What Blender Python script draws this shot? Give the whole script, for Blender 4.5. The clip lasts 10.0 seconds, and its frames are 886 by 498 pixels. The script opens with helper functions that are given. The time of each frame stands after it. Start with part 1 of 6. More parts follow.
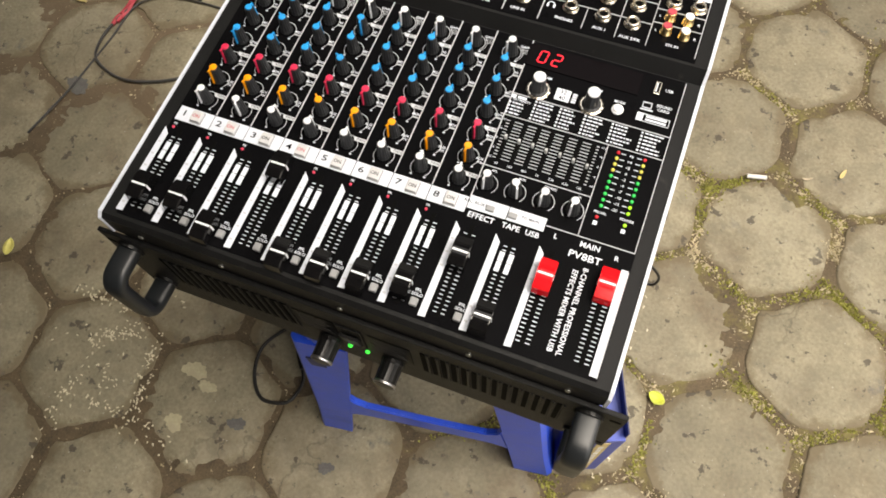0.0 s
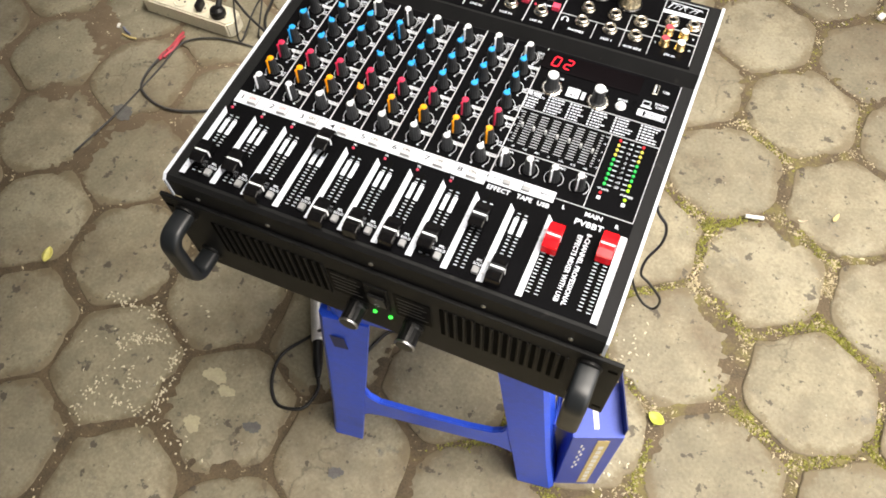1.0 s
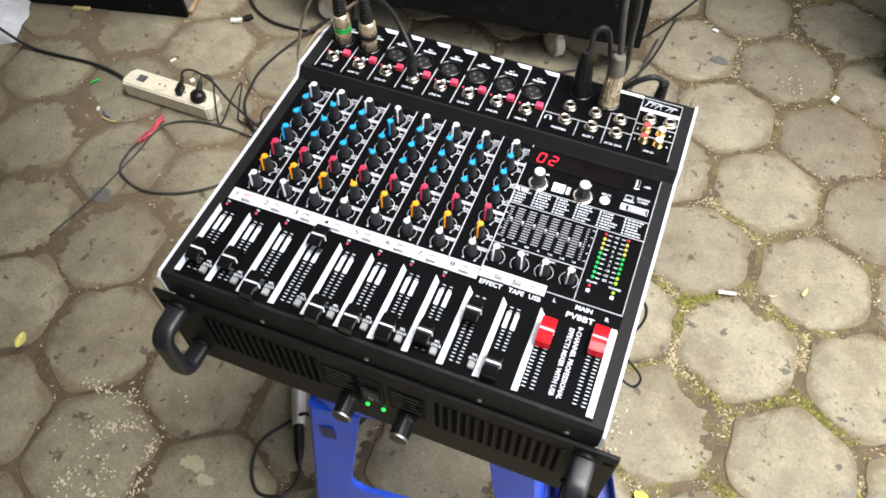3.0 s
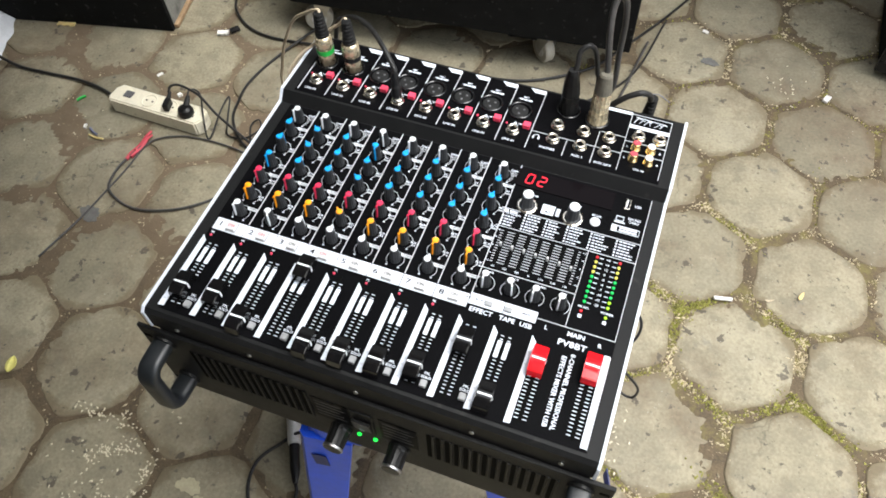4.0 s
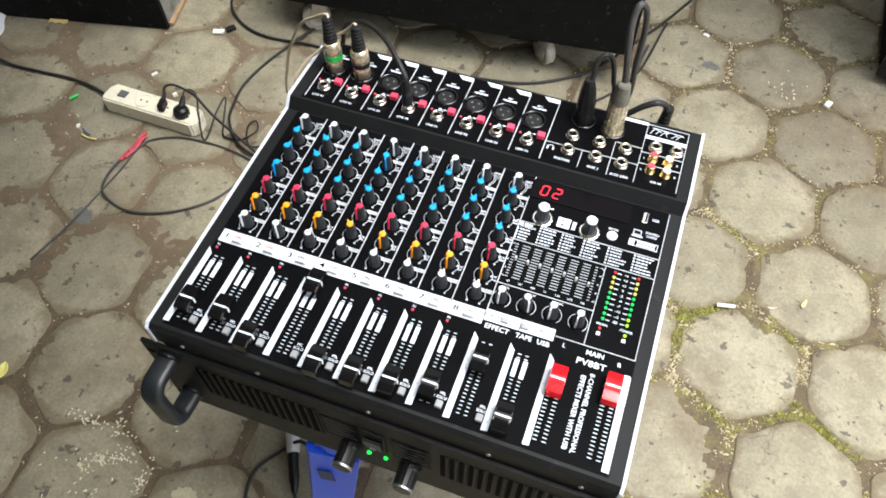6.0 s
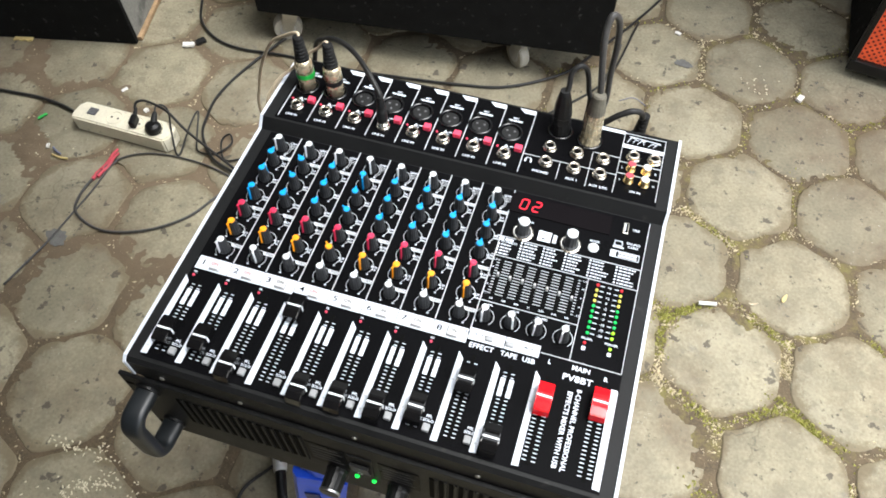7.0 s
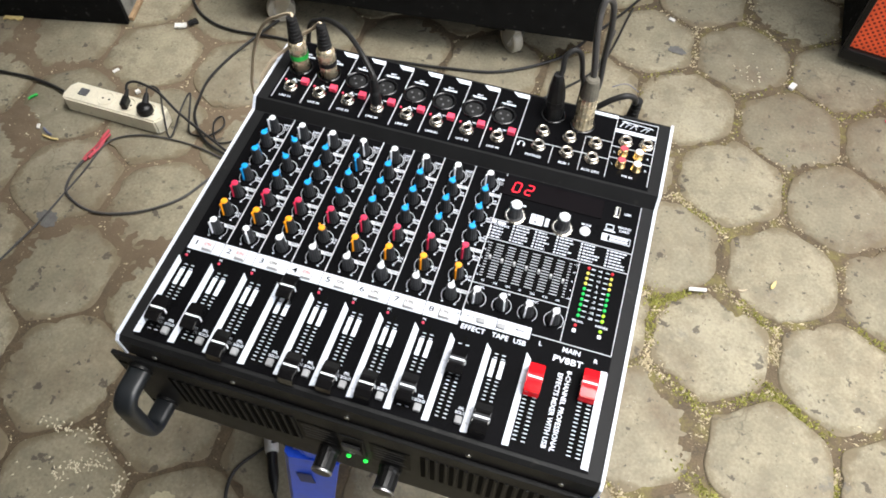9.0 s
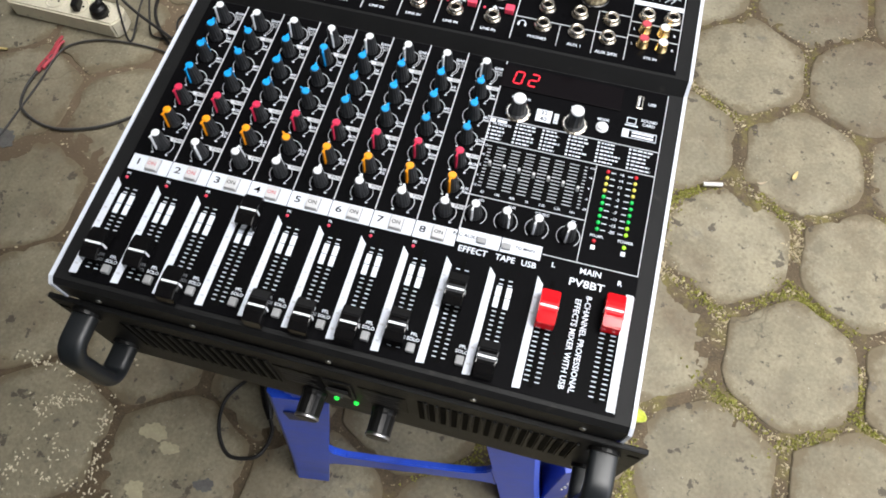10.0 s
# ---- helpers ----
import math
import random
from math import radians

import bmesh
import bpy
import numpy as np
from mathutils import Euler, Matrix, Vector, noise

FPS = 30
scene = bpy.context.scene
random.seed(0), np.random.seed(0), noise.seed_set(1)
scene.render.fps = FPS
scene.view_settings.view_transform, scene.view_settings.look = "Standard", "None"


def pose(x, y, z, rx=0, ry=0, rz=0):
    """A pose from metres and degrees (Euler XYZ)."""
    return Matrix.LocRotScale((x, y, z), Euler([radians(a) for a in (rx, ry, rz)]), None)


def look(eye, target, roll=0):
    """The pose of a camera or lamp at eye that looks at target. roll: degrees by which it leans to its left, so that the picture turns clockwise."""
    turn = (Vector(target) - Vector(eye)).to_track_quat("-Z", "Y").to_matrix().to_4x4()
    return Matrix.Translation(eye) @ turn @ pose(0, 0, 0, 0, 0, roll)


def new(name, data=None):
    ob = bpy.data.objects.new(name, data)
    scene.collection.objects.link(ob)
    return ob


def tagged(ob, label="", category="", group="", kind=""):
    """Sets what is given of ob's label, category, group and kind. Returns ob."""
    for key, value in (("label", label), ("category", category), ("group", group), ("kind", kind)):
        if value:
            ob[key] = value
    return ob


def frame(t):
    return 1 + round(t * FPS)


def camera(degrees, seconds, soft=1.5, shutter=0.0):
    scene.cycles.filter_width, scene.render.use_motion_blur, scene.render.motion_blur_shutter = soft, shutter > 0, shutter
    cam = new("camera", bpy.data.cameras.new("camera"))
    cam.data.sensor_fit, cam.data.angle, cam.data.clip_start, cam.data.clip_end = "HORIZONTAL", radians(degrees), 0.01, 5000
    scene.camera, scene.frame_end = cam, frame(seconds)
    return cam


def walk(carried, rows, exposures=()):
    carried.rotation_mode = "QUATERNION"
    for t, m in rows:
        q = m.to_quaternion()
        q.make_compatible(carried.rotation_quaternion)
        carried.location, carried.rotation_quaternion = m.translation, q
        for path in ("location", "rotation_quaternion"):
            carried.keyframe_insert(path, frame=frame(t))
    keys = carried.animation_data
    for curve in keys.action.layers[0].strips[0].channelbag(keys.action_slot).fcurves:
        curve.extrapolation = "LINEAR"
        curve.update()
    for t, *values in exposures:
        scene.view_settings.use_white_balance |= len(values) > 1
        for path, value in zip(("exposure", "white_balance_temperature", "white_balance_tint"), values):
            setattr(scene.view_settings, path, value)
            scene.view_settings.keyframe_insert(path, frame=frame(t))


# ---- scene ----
cam = camera(61.7, 10.0, 1.75)
PATH = [
    (0, (0.401, -0.139, 1.28), (0.026, 0.555, -0.557), -8.2),
    (0.5, (0.419, -0.18, 1.287), (0.033, 0.589, -0.519), -5.0),
    (0.7, (0.431, -0.236, 1.300), (-0.005, 0.580, -0.474), -5.3),
    (1, (0.437, -0.256, 1.312), (-0.02, 0.597, -0.439), -5.6),
    (1.2, (0.440, -0.271, 1.322), (-0.026, 0.637, -0.399), -4.9),
    (1.5, (0.439, -0.28, 1.333), (-0.038, 0.683, -0.353), -4.4),
    (2, (0.425, -0.289, 1.342), (-0.047, 0.716, -0.322), -3.5),
    (2.5, (0.411, -0.284, 1.348), (-0.072, 0.74, -0.301), -2.8),
    (3, (0.41, -0.251, 1.339), (-0.024, 0.777, -0.321), -1.8),
    (4.5, (0.406, -0.215, 1.345), (-0.021, 0.813, -0.317), -3.0),
    (5, (0.401, -0.209, 1.338), (-0.014, 0.829, -0.321), -1.8),
    (5.5, (0.383, -0.211, 1.336), (-0.025, 0.817, -0.331), -1.1),
    (7, (0.37, -0.186, 1.34), (0.023, 0.862, -0.328), -1.3),
    (7.5, (0.361, -0.192, 1.35), (0.038, 0.854, -0.323), 0.0),
    (8, (0.362, -0.191, 1.344), (0.035, 0.846, -0.334), 0.5),
    (8.5, (0.369, -0.188, 1.341), (0.066, 0.846, -0.344), 0.8),
    (9, (0.371, -0.191, 1.341), (0.054, 0.833, -0.347), 0.1),
    (9.3, (0.376, -0.185, 1.328), (0.082, 0.798, -0.389), 0.3),
    (9.5, (0.37, -0.175, 1.308), (0.077, 0.74, -0.446), -1.4),
    (9.7, (0.367, -0.156, 1.284), (0.082, 0.687, -0.507), -3.2),
    (10, (0.356, -0.127, 1.248), (0.109, 0.673, -0.568), -2.4),
]
EXPOSURES = [(0.0, -0.24, 7350, 10), (0.5, -0.01, 7350, 10), (1.0, 0.28, 7100, 10), (1.5, 0.42, 6880, 10), (2.0, 0.26, 6680, 10), (2.5, 0.30, 6520, 10), (4.5, 0.15, 6300, 7),
             (5.5, 0.32, 6250, 7), (7.0, 0.31, 6250, 7), (8.5, 0.20, 6380, 9), (9.5, 0.12, 6380, 9), (10.0, -0.24, 6360, 9)]
walk(cam, [(t, look(eye, target, roll)) for t, eye, target, roll in PATH], EXPOSURES)

# ---- light ----
world = bpy.data.worlds.new("overcast_sky")
scene.world = world
world.use_nodes = True
wn = world.node_tree
sky = wn.nodes.new("ShaderNodeTexSky")
sky.sky_type = "NISHITA"
sky.sun_disc = False
sky.sun_elevation = radians(71)
sky.sun_rotation = radians(84)
sky.dust_density = 4.0
sky.air_density = 1.0
soft = wn.nodes.new("ShaderNodeHueSaturation")
soft.inputs["Saturation"].default_value = 0.25
wn.links.new(sky.outputs[0], soft.inputs["Color"])
wn.links.new(soft.outputs[0], wn.nodes["Background"].inputs["Color"])
wn.nodes["Background"].inputs["Strength"].default_value = 0.46
sun_data = bpy.data.lights.new("sun", "SUN")
sun_data.energy = 1.9
sun_data.angle = radians(30)
sun_data.color = (1.0, 0.95, 0.88)
sun = new("sun", sun_data)
sun.matrix_world = look((1.61, 0.46, 4.4), (0.2, 0.3, 0.3))

# ---- materials ----
def pbr(name, color, rough=0.5, metal=0.0, dark=0.75, scale=40.0, fine=300.0, bump=0.0, rand=0.0, coat=0.0, rough_var=0.08):
    """A surface whose tone wanders at two scales, with a fine relief."""
    m = bpy.data.materials.new(name)
    m.use_nodes = True
    nt = m.node_tree
    b = nt.nodes["Principled BSDF"]
    co = nt.nodes.new("ShaderNodeTexCoord")
    big = nt.nodes.new("ShaderNodeTexNoise")
    big.inputs["Scale"].default_value = scale
    big.inputs["Detail"].default_value = 4
    small = nt.nodes.new("ShaderNodeTexNoise")
    small.inputs["Scale"].default_value = fine
    small.inputs["Detail"].default_value = 3
    nt.links.new(co.outputs["Object"], big.inputs["Vector"])
    nt.links.new(co.outputs["Object"], small.inputs["Vector"])
    mix = nt.nodes.new("ShaderNodeMath")
    mix.operation = "MULTIPLY_ADD"
    mix.inputs[1].default_value = 0.55
    nt.links.new(big.outputs["Fac"], mix.inputs[0])
    half = nt.nodes.new("ShaderNodeMath")
    half.operation = "MULTIPLY"
    half.inputs[1].default_value = 0.45
    nt.links.new(small.outputs["Fac"], half.inputs[0])
    nt.links.new(half.outputs[0], mix.inputs[2])
    ramp = nt.nodes.new("ShaderNodeValToRGB")
    ramp.color_ramp.elements[0].position = 0.3
    ramp.color_ramp.elements[1].position = 0.7
    ramp.color_ramp.elements[0].color = (*[c * dark for c in color], 1)
    ramp.color_ramp.elements[1].color = (*[min(1, c * (2 - dark)) for c in color], 1)
    nt.links.new(mix.outputs[0], ramp.inputs[0])
    out = ramp.outputs[0]
    if rand:
        info = nt.nodes.new("ShaderNodeObjectInfo")
        val = nt.nodes.new("ShaderNodeMapRange")
        val.inputs["To Min"].default_value = 1 - rand
        val.inputs["To Max"].default_value = 1 + rand
        nt.links.new(info.outputs["Random"], val.inputs["Value"])
        hsv = nt.nodes.new("ShaderNodeHueSaturation")
        nt.links.new(val.outputs[0], hsv.inputs["Value"])
        nt.links.new(out, hsv.inputs["Color"])
        out = hsv.outputs[0]
    nt.links.new(out, b.inputs["Base Color"])
    rv = nt.nodes.new("ShaderNodeMapRange")
    rv.inputs["To Min"].default_value = max(0.02, rough - rough_var)
    rv.inputs["To Max"].default_value = min(1, rough + rough_var)
    nt.links.new(big.outputs["Fac"], rv.inputs["Value"])
    nt.links.new(rv.outputs[0], b.inputs["Roughness"])
    b.inputs["Metallic"].default_value = metal
    b.inputs["Coat Weight"].default_value = coat
    if bump:
        bp = nt.nodes.new("ShaderNodeBump")
        bp.inputs["Strength"].default_value = bump
        bp.inputs["Distance"].default_value = 0.001
        nt.links.new(small.outputs["Fac"], bp.inputs["Height"])
        nt.links.new(bp.outputs[0], b.inputs["Normal"])
    return m


def glow(name, color, strength):
    m = pbr(name, color, 0.25, dark=0.95)
    b = m.node_tree.nodes["Principled BSDF"]
    b.inputs["Emission Color"].default_value = (*color, 1)
    b.inputs["Emission Strength"].default_value = strength
    return m


def paver_material(name, edges=True):
    """Worn concrete: mottled, spotted, with dirt creeping in from the joints."""
    m = pbr(name, (0.217, 0.193, 0.132), 0.86, dark=0.66, scale=13, fine=150, bump=0.7, rand=0.16)
    nt = m.node_tree
    b = nt.nodes["Principled BSDF"]
    base = b.inputs["Base Color"].links[0].from_socket
    co = nt.nodes.new("ShaderNodeNewGeometry")

    def noise_mask(scale, lo, hi, detail=5, rough=0.6, add=None):
        n = nt.nodes.new("ShaderNodeTexNoise")
        n.inputs["Scale"].default_value = scale
        n.inputs["Detail"].default_value = detail
        n.inputs["Roughness"].default_value = rough
        nt.links.new(co.outputs["Position"], n.inputs["Vector"])
        out = n.outputs["Fac"]
        if add is not None:
            s = nt.nodes.new("ShaderNodeMath")
            nt.links.new(out, s.inputs[0])
            nt.links.new(add, s.inputs[1])
            out = s.outputs[0]
        r = nt.nodes.new("ShaderNodeMapRange")
        r.inputs["From Min"].default_value, r.inputs["From Max"].default_value = lo, hi
        nt.links.new(out, r.inputs["Value"])
        return r.outputs[0]

    def over(under, color, fac, amount):
        k = nt.nodes.new("ShaderNodeMath")
        k.operation = "MULTIPLY"
        k.inputs[1].default_value = amount
        nt.links.new(fac, k.inputs[0])
        x = nt.nodes.new("ShaderNodeMix")
        x.data_type = "RGBA"
        nt.links.new(k.outputs[0], x.inputs["Factor"])
        nt.links.new(under, x.inputs["A"])
        x.inputs["B"].default_value = (*color, 1)
        return x.outputs["Result"]

    c = over(base, (0.12, 0.088, 0.055), noise_mask(3.6, 0.49, 0.65, 9, 0.75), 0.72)   # damp dirt
    c = over(c, (0.315, 0.29, 0.215), noise_mask(2.7, 0.52, 0.66, 9, 0.75), 0.45)         # dry pale bloom
    c = over(c, (0.17, 0.15, 0.105), noise_mask(24.0, 0.52, 0.62, 8, 0.78), 0.72)         # mottling
    if edges:
        tc = nt.nodes.new("ShaderNodeTexCoord")
        ln = nt.nodes.new("ShaderNodeVectorMath")
        ln.operation = "LENGTH"
        nt.links.new(tc.outputs["Object"], ln.inputs[0])
        ed = nt.nodes.new("ShaderNodeMapRange")
        ed.inputs["From Min"].default_value, ed.inputs["From Max"].default_value = 0.078, 0.124
        ed.inputs["To Min"].default_value, ed.inputs["To Max"].default_value = -0.26, 0.22
        nt.links.new(ln.outputs["Value"], ed.inputs["Value"])
        c = over(c, (0.135, 0.105, 0.06), noise_mask(17.0, 0.49, 0.62, 10, 0.78, ed.outputs[0]), 0.75)
    c = over(c, (0.045, 0.038, 0.03), noise_mask(26.0, 0.62, 0.645, 6, 0.62), 0.75)       # dark spots
    c = over(c, (0.075, 0.065, 0.05), noise_mask(75.0, 0.64, 0.69, 4, 0.6), 0.6)        # pits
    c = over(c, (0.50, 0.47, 0.40), noise_mask(160.0, 0.73, 0.77, 2, 0.5), 0.5)        # grit
    c = over(c, (0.085, 0.085, 0.09), noise_mask(9.0, 0.63, 0.72, 7, 0.72), 0.62)      # oil
    warp = nt.nodes.new("ShaderNodeTexNoise")          # crackmap: wandering hairline cracks
    warp.inputs["Scale"].default_value = 9.0
    warp.inputs["Detail"].default_value = 6
    nt.links.new(co.outputs["Position"], warp.inputs["Vector"])
    bend = nt.nodes.new("ShaderNodeMix")
    bend.data_type = "VECTOR"
    bend.inputs["Factor"].default_value = 0.16
    nt.links.new(co.outputs["Position"], bend.inputs["A"])
    nt.links.new(warp.outputs["Color"], bend.inputs["B"])
    cell = nt.nodes.new("ShaderNodeTexVoronoi")
    cell.feature = "DISTANCE_TO_EDGE"
    cell.inputs["Scale"].default_value = 4.2
    nt.links.new(bend.outputs["Result"], cell.inputs["Vector"])
    hair = nt.nodes.new("ShaderNodeMapRange")
    hair.inputs["From Min"].default_value, hair.inputs["From Max"].default_value = 0.010, 0.002
    nt.links.new(cell.outputs["Distance"], hair.inputs["Value"])
    some = nt.nodes.new("ShaderNodeMath")
    some.operation = "MULTIPLY"
    nt.links.new(hair.outputs[0], some.inputs[0])
    nt.links.new(noise_mask(3.1, 0.50, 0.58, 3, 0.5), some.inputs[1])
    c = over(c, (0.06, 0.048, 0.033), some.outputs[0], 0.4)
    nt.links.new(c, b.inputs["Base Color"])
    fine = b.inputs["Normal"].links[0].from_node
    lumps = nt.nodes.new("ShaderNodeTexNoise")
    lumps.inputs["Scale"].default_value = 24
    lumps.inputs["Detail"].default_value = 6
    nt.links.new(co.outputs["Position"], lumps.inputs["Vector"])
    bp = nt.nodes.new("ShaderNodeBump")
    bp.inputs["Strength"].default_value = 0.5
    bp.inputs["Distance"].default_value = 0.006
    nt.links.new(lumps.outputs["Fac"], bp.inputs["Height"])
    nt.links.new(fine.outputs[0], bp.inputs["Normal"])
    nt.links.new(bp.outputs[0], b.inputs["Normal"])
    return m


def soil_material():
    m = pbr("joint_soil", (0.088, 0.065, 0.038), 0.95, dark=0.5, scale=30, fine=260, bump=1.0)
    nt = m.node_tree
    b = nt.nodes["Principled BSDF"]
    base = b.inputs["Base Color"].links[0].from_socket
    co = nt.nodes.new("ShaderNodeNewGeometry")
    sep = nt.nodes.new("ShaderNodeSeparateXYZ")
    nt.links.new(co.outputs["Position"], sep.inputs[0])
    n = nt.nodes.new("ShaderNodeTexNoise")
    n.inputs["Scale"].default_value = 16
    n.inputs["Detail"].default_value = 10
    n.inputs["Roughness"].default_value = 0.75
    nt.links.new(co.outputs["Position"], n.inputs["Vector"])
    east = nt.nodes.new("ShaderNodeMapRange")      # moss grows on the open, damp side
    east.inputs["From Min"].default_value, east.inputs["From Max"].default_value = -0.1, 0.6
    east.inputs["To Min"].default_value, east.inputs["To Max"].default_value = -0.16, 0.0
    nt.links.new(sep.outputs[0], east.inputs["Value"])
    add = nt.nodes.new("ShaderNodeMath")
    nt.links.new(n.outputs["Fac"], add.inputs[0])
    nt.links.new(east.outputs[0], add.inputs[1])
    r = nt.nodes.new("ShaderNodeMapRange")
    r.inputs["From Min"].default_value, r.inputs["From Max"].default_value = 0.49, 0.62
    nt.links.new(add.outputs[0], r.inputs["Value"])
    x = nt.nodes.new("ShaderNodeMix")
    x.data_type = "RGBA"
    nt.links.new(r.outputs[0], x.inputs["Factor"])
    west = nt.nodes.new("ShaderNodeMapRange")      # dry silt has been swept towards the cabinets
    west.inputs["From Min"].default_value, west.inputs["From Max"].default_value = -0.10, -0.45
    nt.links.new(sep.outputs[0], west.inputs["Value"])
    north = nt.nodes.new("ShaderNodeMapRange")
    north.inputs["From Min"].default_value, north.inputs["From Max"].default_value = 0.20, 0.55
    nt.links.new(sep.outputs[1], north.inputs["Value"])
    both = nt.nodes.new("ShaderNodeMath")
    both.operation = "MULTIPLY"
    nt.links.new(west.outputs[0], both.inputs[0])
    nt.links.new(north.outputs[0], both.inputs[1])
    silt = nt.nodes.new("ShaderNodeMix")
    silt.data_type = "RGBA"
    nt.links.new(both.outputs[0], silt.inputs["Factor"])
    nt.links.new(base, silt.inputs["A"])
    tone = nt.nodes.new("ShaderNodeMix")
    tone.data_type = "RGBA"
    nt.links.new(n.outputs["Fac"], tone.inputs["Factor"])
    tone.inputs["A"].default_value = (0.085, 0.060, 0.036, 1)
    tone.inputs["B"].default_value = (0.185, 0.140, 0.090, 1)
    nt.links.new(tone.outputs["Result"], silt.inputs["B"])
    nt.links.new(silt.outputs["Result"], x.inputs["A"])
    x.inputs["B"].default_value = (0.15, 0.128, 0.045, 1)
    n2 = nt.nodes.new("ShaderNodeTexNoise")
    n2.inputs["Scale"].default_value = 150
    n2.inputs["Detail"].default_value = 4
    nt.links.new(co.outputs["Position"], n2.inputs["Vector"])
    r2 = nt.nodes.new("ShaderNodeMapRange")
    r2.inputs["From Min"].default_value, r2.inputs["From Max"].default_value = 0.65, 0.73
    nt.links.new(n2.outputs["Fac"], r2.inputs["Value"])
    y = nt.nodes.new("ShaderNodeMix")
    y.data_type = "RGBA"
    nt.links.new(r2.outputs[0], y.inputs["Factor"])
    nt.links.new(x.outputs["Result"], y.inputs["A"])
    y.inputs["B"].default_value = (0.33, 0.275, 0.165, 1)
    nt.links.new(y.outputs["Result"], b.inputs["Base Color"])
    return m


def specks(m, color, scale, lo, hi, amount, detail=4):
    """Scatters worn or stained spots over a material."""
    nt = m.node_tree
    b = nt.nodes["Principled BSDF"]
    base = b.inputs["Base Color"].links[0].from_socket
    co = nt.nodes.new("ShaderNodeTexCoord")
    n = nt.nodes.new("ShaderNodeTexNoise")
    n.inputs["Scale"].default_value = scale
    n.inputs["Detail"].default_value = detail
    nt.links.new(co.outputs["Object"], n.inputs["Vector"])
    r = nt.nodes.new("ShaderNodeMapRange")
    r.inputs["From Min"].default_value, r.inputs["From Max"].default_value = lo, hi
    r.inputs["To Max"].default_value = amount
    nt.links.new(n.outputs["Fac"], r.inputs["Value"])
    x = nt.nodes.new("ShaderNodeMix")
    x.data_type = "RGBA"
    nt.links.new(r.outputs[0], x.inputs["Factor"])
    nt.links.new(base, x.inputs["A"])
    x.inputs["B"].default_value = (*color, 1)
    nt.links.new(x.outputs["Result"], b.inputs["Base Color"])
    return m


def sheen(m, level):
    m.node_tree.nodes["Principled BSDF"].inputs["Specular IOR Level"].default_value = level
    return m


CONCRETE = paver_material("weathered_concrete")
CONCRETE_FAR = paver_material("weathered_concrete_beyond", False)
SILVER_PAINT = pbr("silver_grey_paint", (0.52, 0.51, 0.49), 0.35, metal=0.3, dark=0.85)
MOSS = pbr("yellow_green_moss", (0.24, 0.235, 0.05), 0.95, dark=0.5, scale=70, fine=400, bump=0.5)
# plain grey of the unseen slabs that are added to shape the light
BLOCKER = pbr("blocker_grey", (0.22, 0.21, 0.19), 0.9, dark=0.8, scale=2, fine=60, bump=0.3)
SOIL = soil_material()
GRIT = pbr("pale_grit", (0.47, 0.40, 0.26), 0.9, dark=0.6, scale=60)
BLACK_PANEL = pbr("black_panel_paint", (0.0035, 0.0035, 0.004), 0.30, dark=0.8, fine=900, bump=0.04)
BLACK_STEEL = pbr("powder_coated_black_steel", (0.0085, 0.0086, 0.0088), 0.48, dark=0.8, fine=1500, bump=0.25)
BLACK_PLASTIC = pbr("black_plastic", (0.007, 0.007, 0.007), 0.36, dark=0.8)
BLACK_GLOSS = pbr("glossy_black_plastic", (0.004, 0.004, 0.0045), 0.07, dark=0.85, rough_var=0.03)
BLACK_RUBBER = pbr("black_rubber", (0.011, 0.011, 0.011), 0.55, dark=0.7, fine=500, bump=0.2)
SLOT = pbr("slot_black", (0.003, 0.003, 0.003), 0.7, dark=0.8)
WHITE_INK = pbr("white_print", (0.75, 0.80, 0.89), 0.45, dark=0.94)
GREY_INK = pbr("grey_print", (0.58, 0.60, 0.64), 0.5, dark=0.9)
SCALE_GREY = pbr("pale_grey_figures", (0.50, 0.52, 0.56), 0.5, dark=0.9)
FINE_INK = pbr("fine_grey_print", (0.44, 0.46, 0.49), 0.5, dark=0.8)
WHITE_PAINT = pbr("white_enamel", (0.65, 0.69, 0.77), 0.4, dark=0.93)
WHITE_PLASTIC = pbr("white_plastic", (0.80, 0.82, 0.85), 0.35, dark=0.94)
KNOB_BLACK = pbr("soft_black_knob_plastic", (0.022, 0.023, 0.025), 0.42, dark=0.8)
GRIP_BLACK = pbr("satin_black_grip", (0.010, 0.012, 0.014), 0.40, dark=0.85, fine=600, bump=0.05)
BLUE_PLASTIC = pbr("blue_knob_plastic", (0.006, 0.31, 0.72), 0.4, dark=0.92)
RED_PLASTIC = pbr("crimson_knob_plastic", (0.62, 0.025, 0.08), 0.4, dark=0.92)
ORANGE_PLASTIC = pbr("orange_knob_plastic", (0.92, 0.34, 0.006), 0.4, dark=0.92)
FADER_RED = pbr("red_fader_plastic", (0.70, 0.008, 0.014), 0.13, dark=0.92, coat=0.2, rough_var=0.04)
BUTTON_RED = pbr("red_button_plastic", (0.80, 0.06, 0.12), 0.4, dark=0.9)
GREY_BUTTON = pbr("grey_rubber_button", (0.27, 0.275, 0.28), 0.5, dark=0.9)
CLEAR_WHITE = pbr("milky_button", (0.56, 0.56, 0.57), 0.25, dark=0.92, coat=0.1)
CHROME = pbr("nickel_plate", (0.80, 0.75, 0.66), 0.22, metal=1.0, dark=0.8, scale=200)
KNOB_RIM = pbr("dull_silver_rim", (0.42, 0.42, 0.43), 0.38, metal=1.0, dark=0.8)
WORN_NICKEL = pbr("worn_nickel", (0.68, 0.585, 0.40), 0.27, metal=0.65, dark=0.75, scale=120)
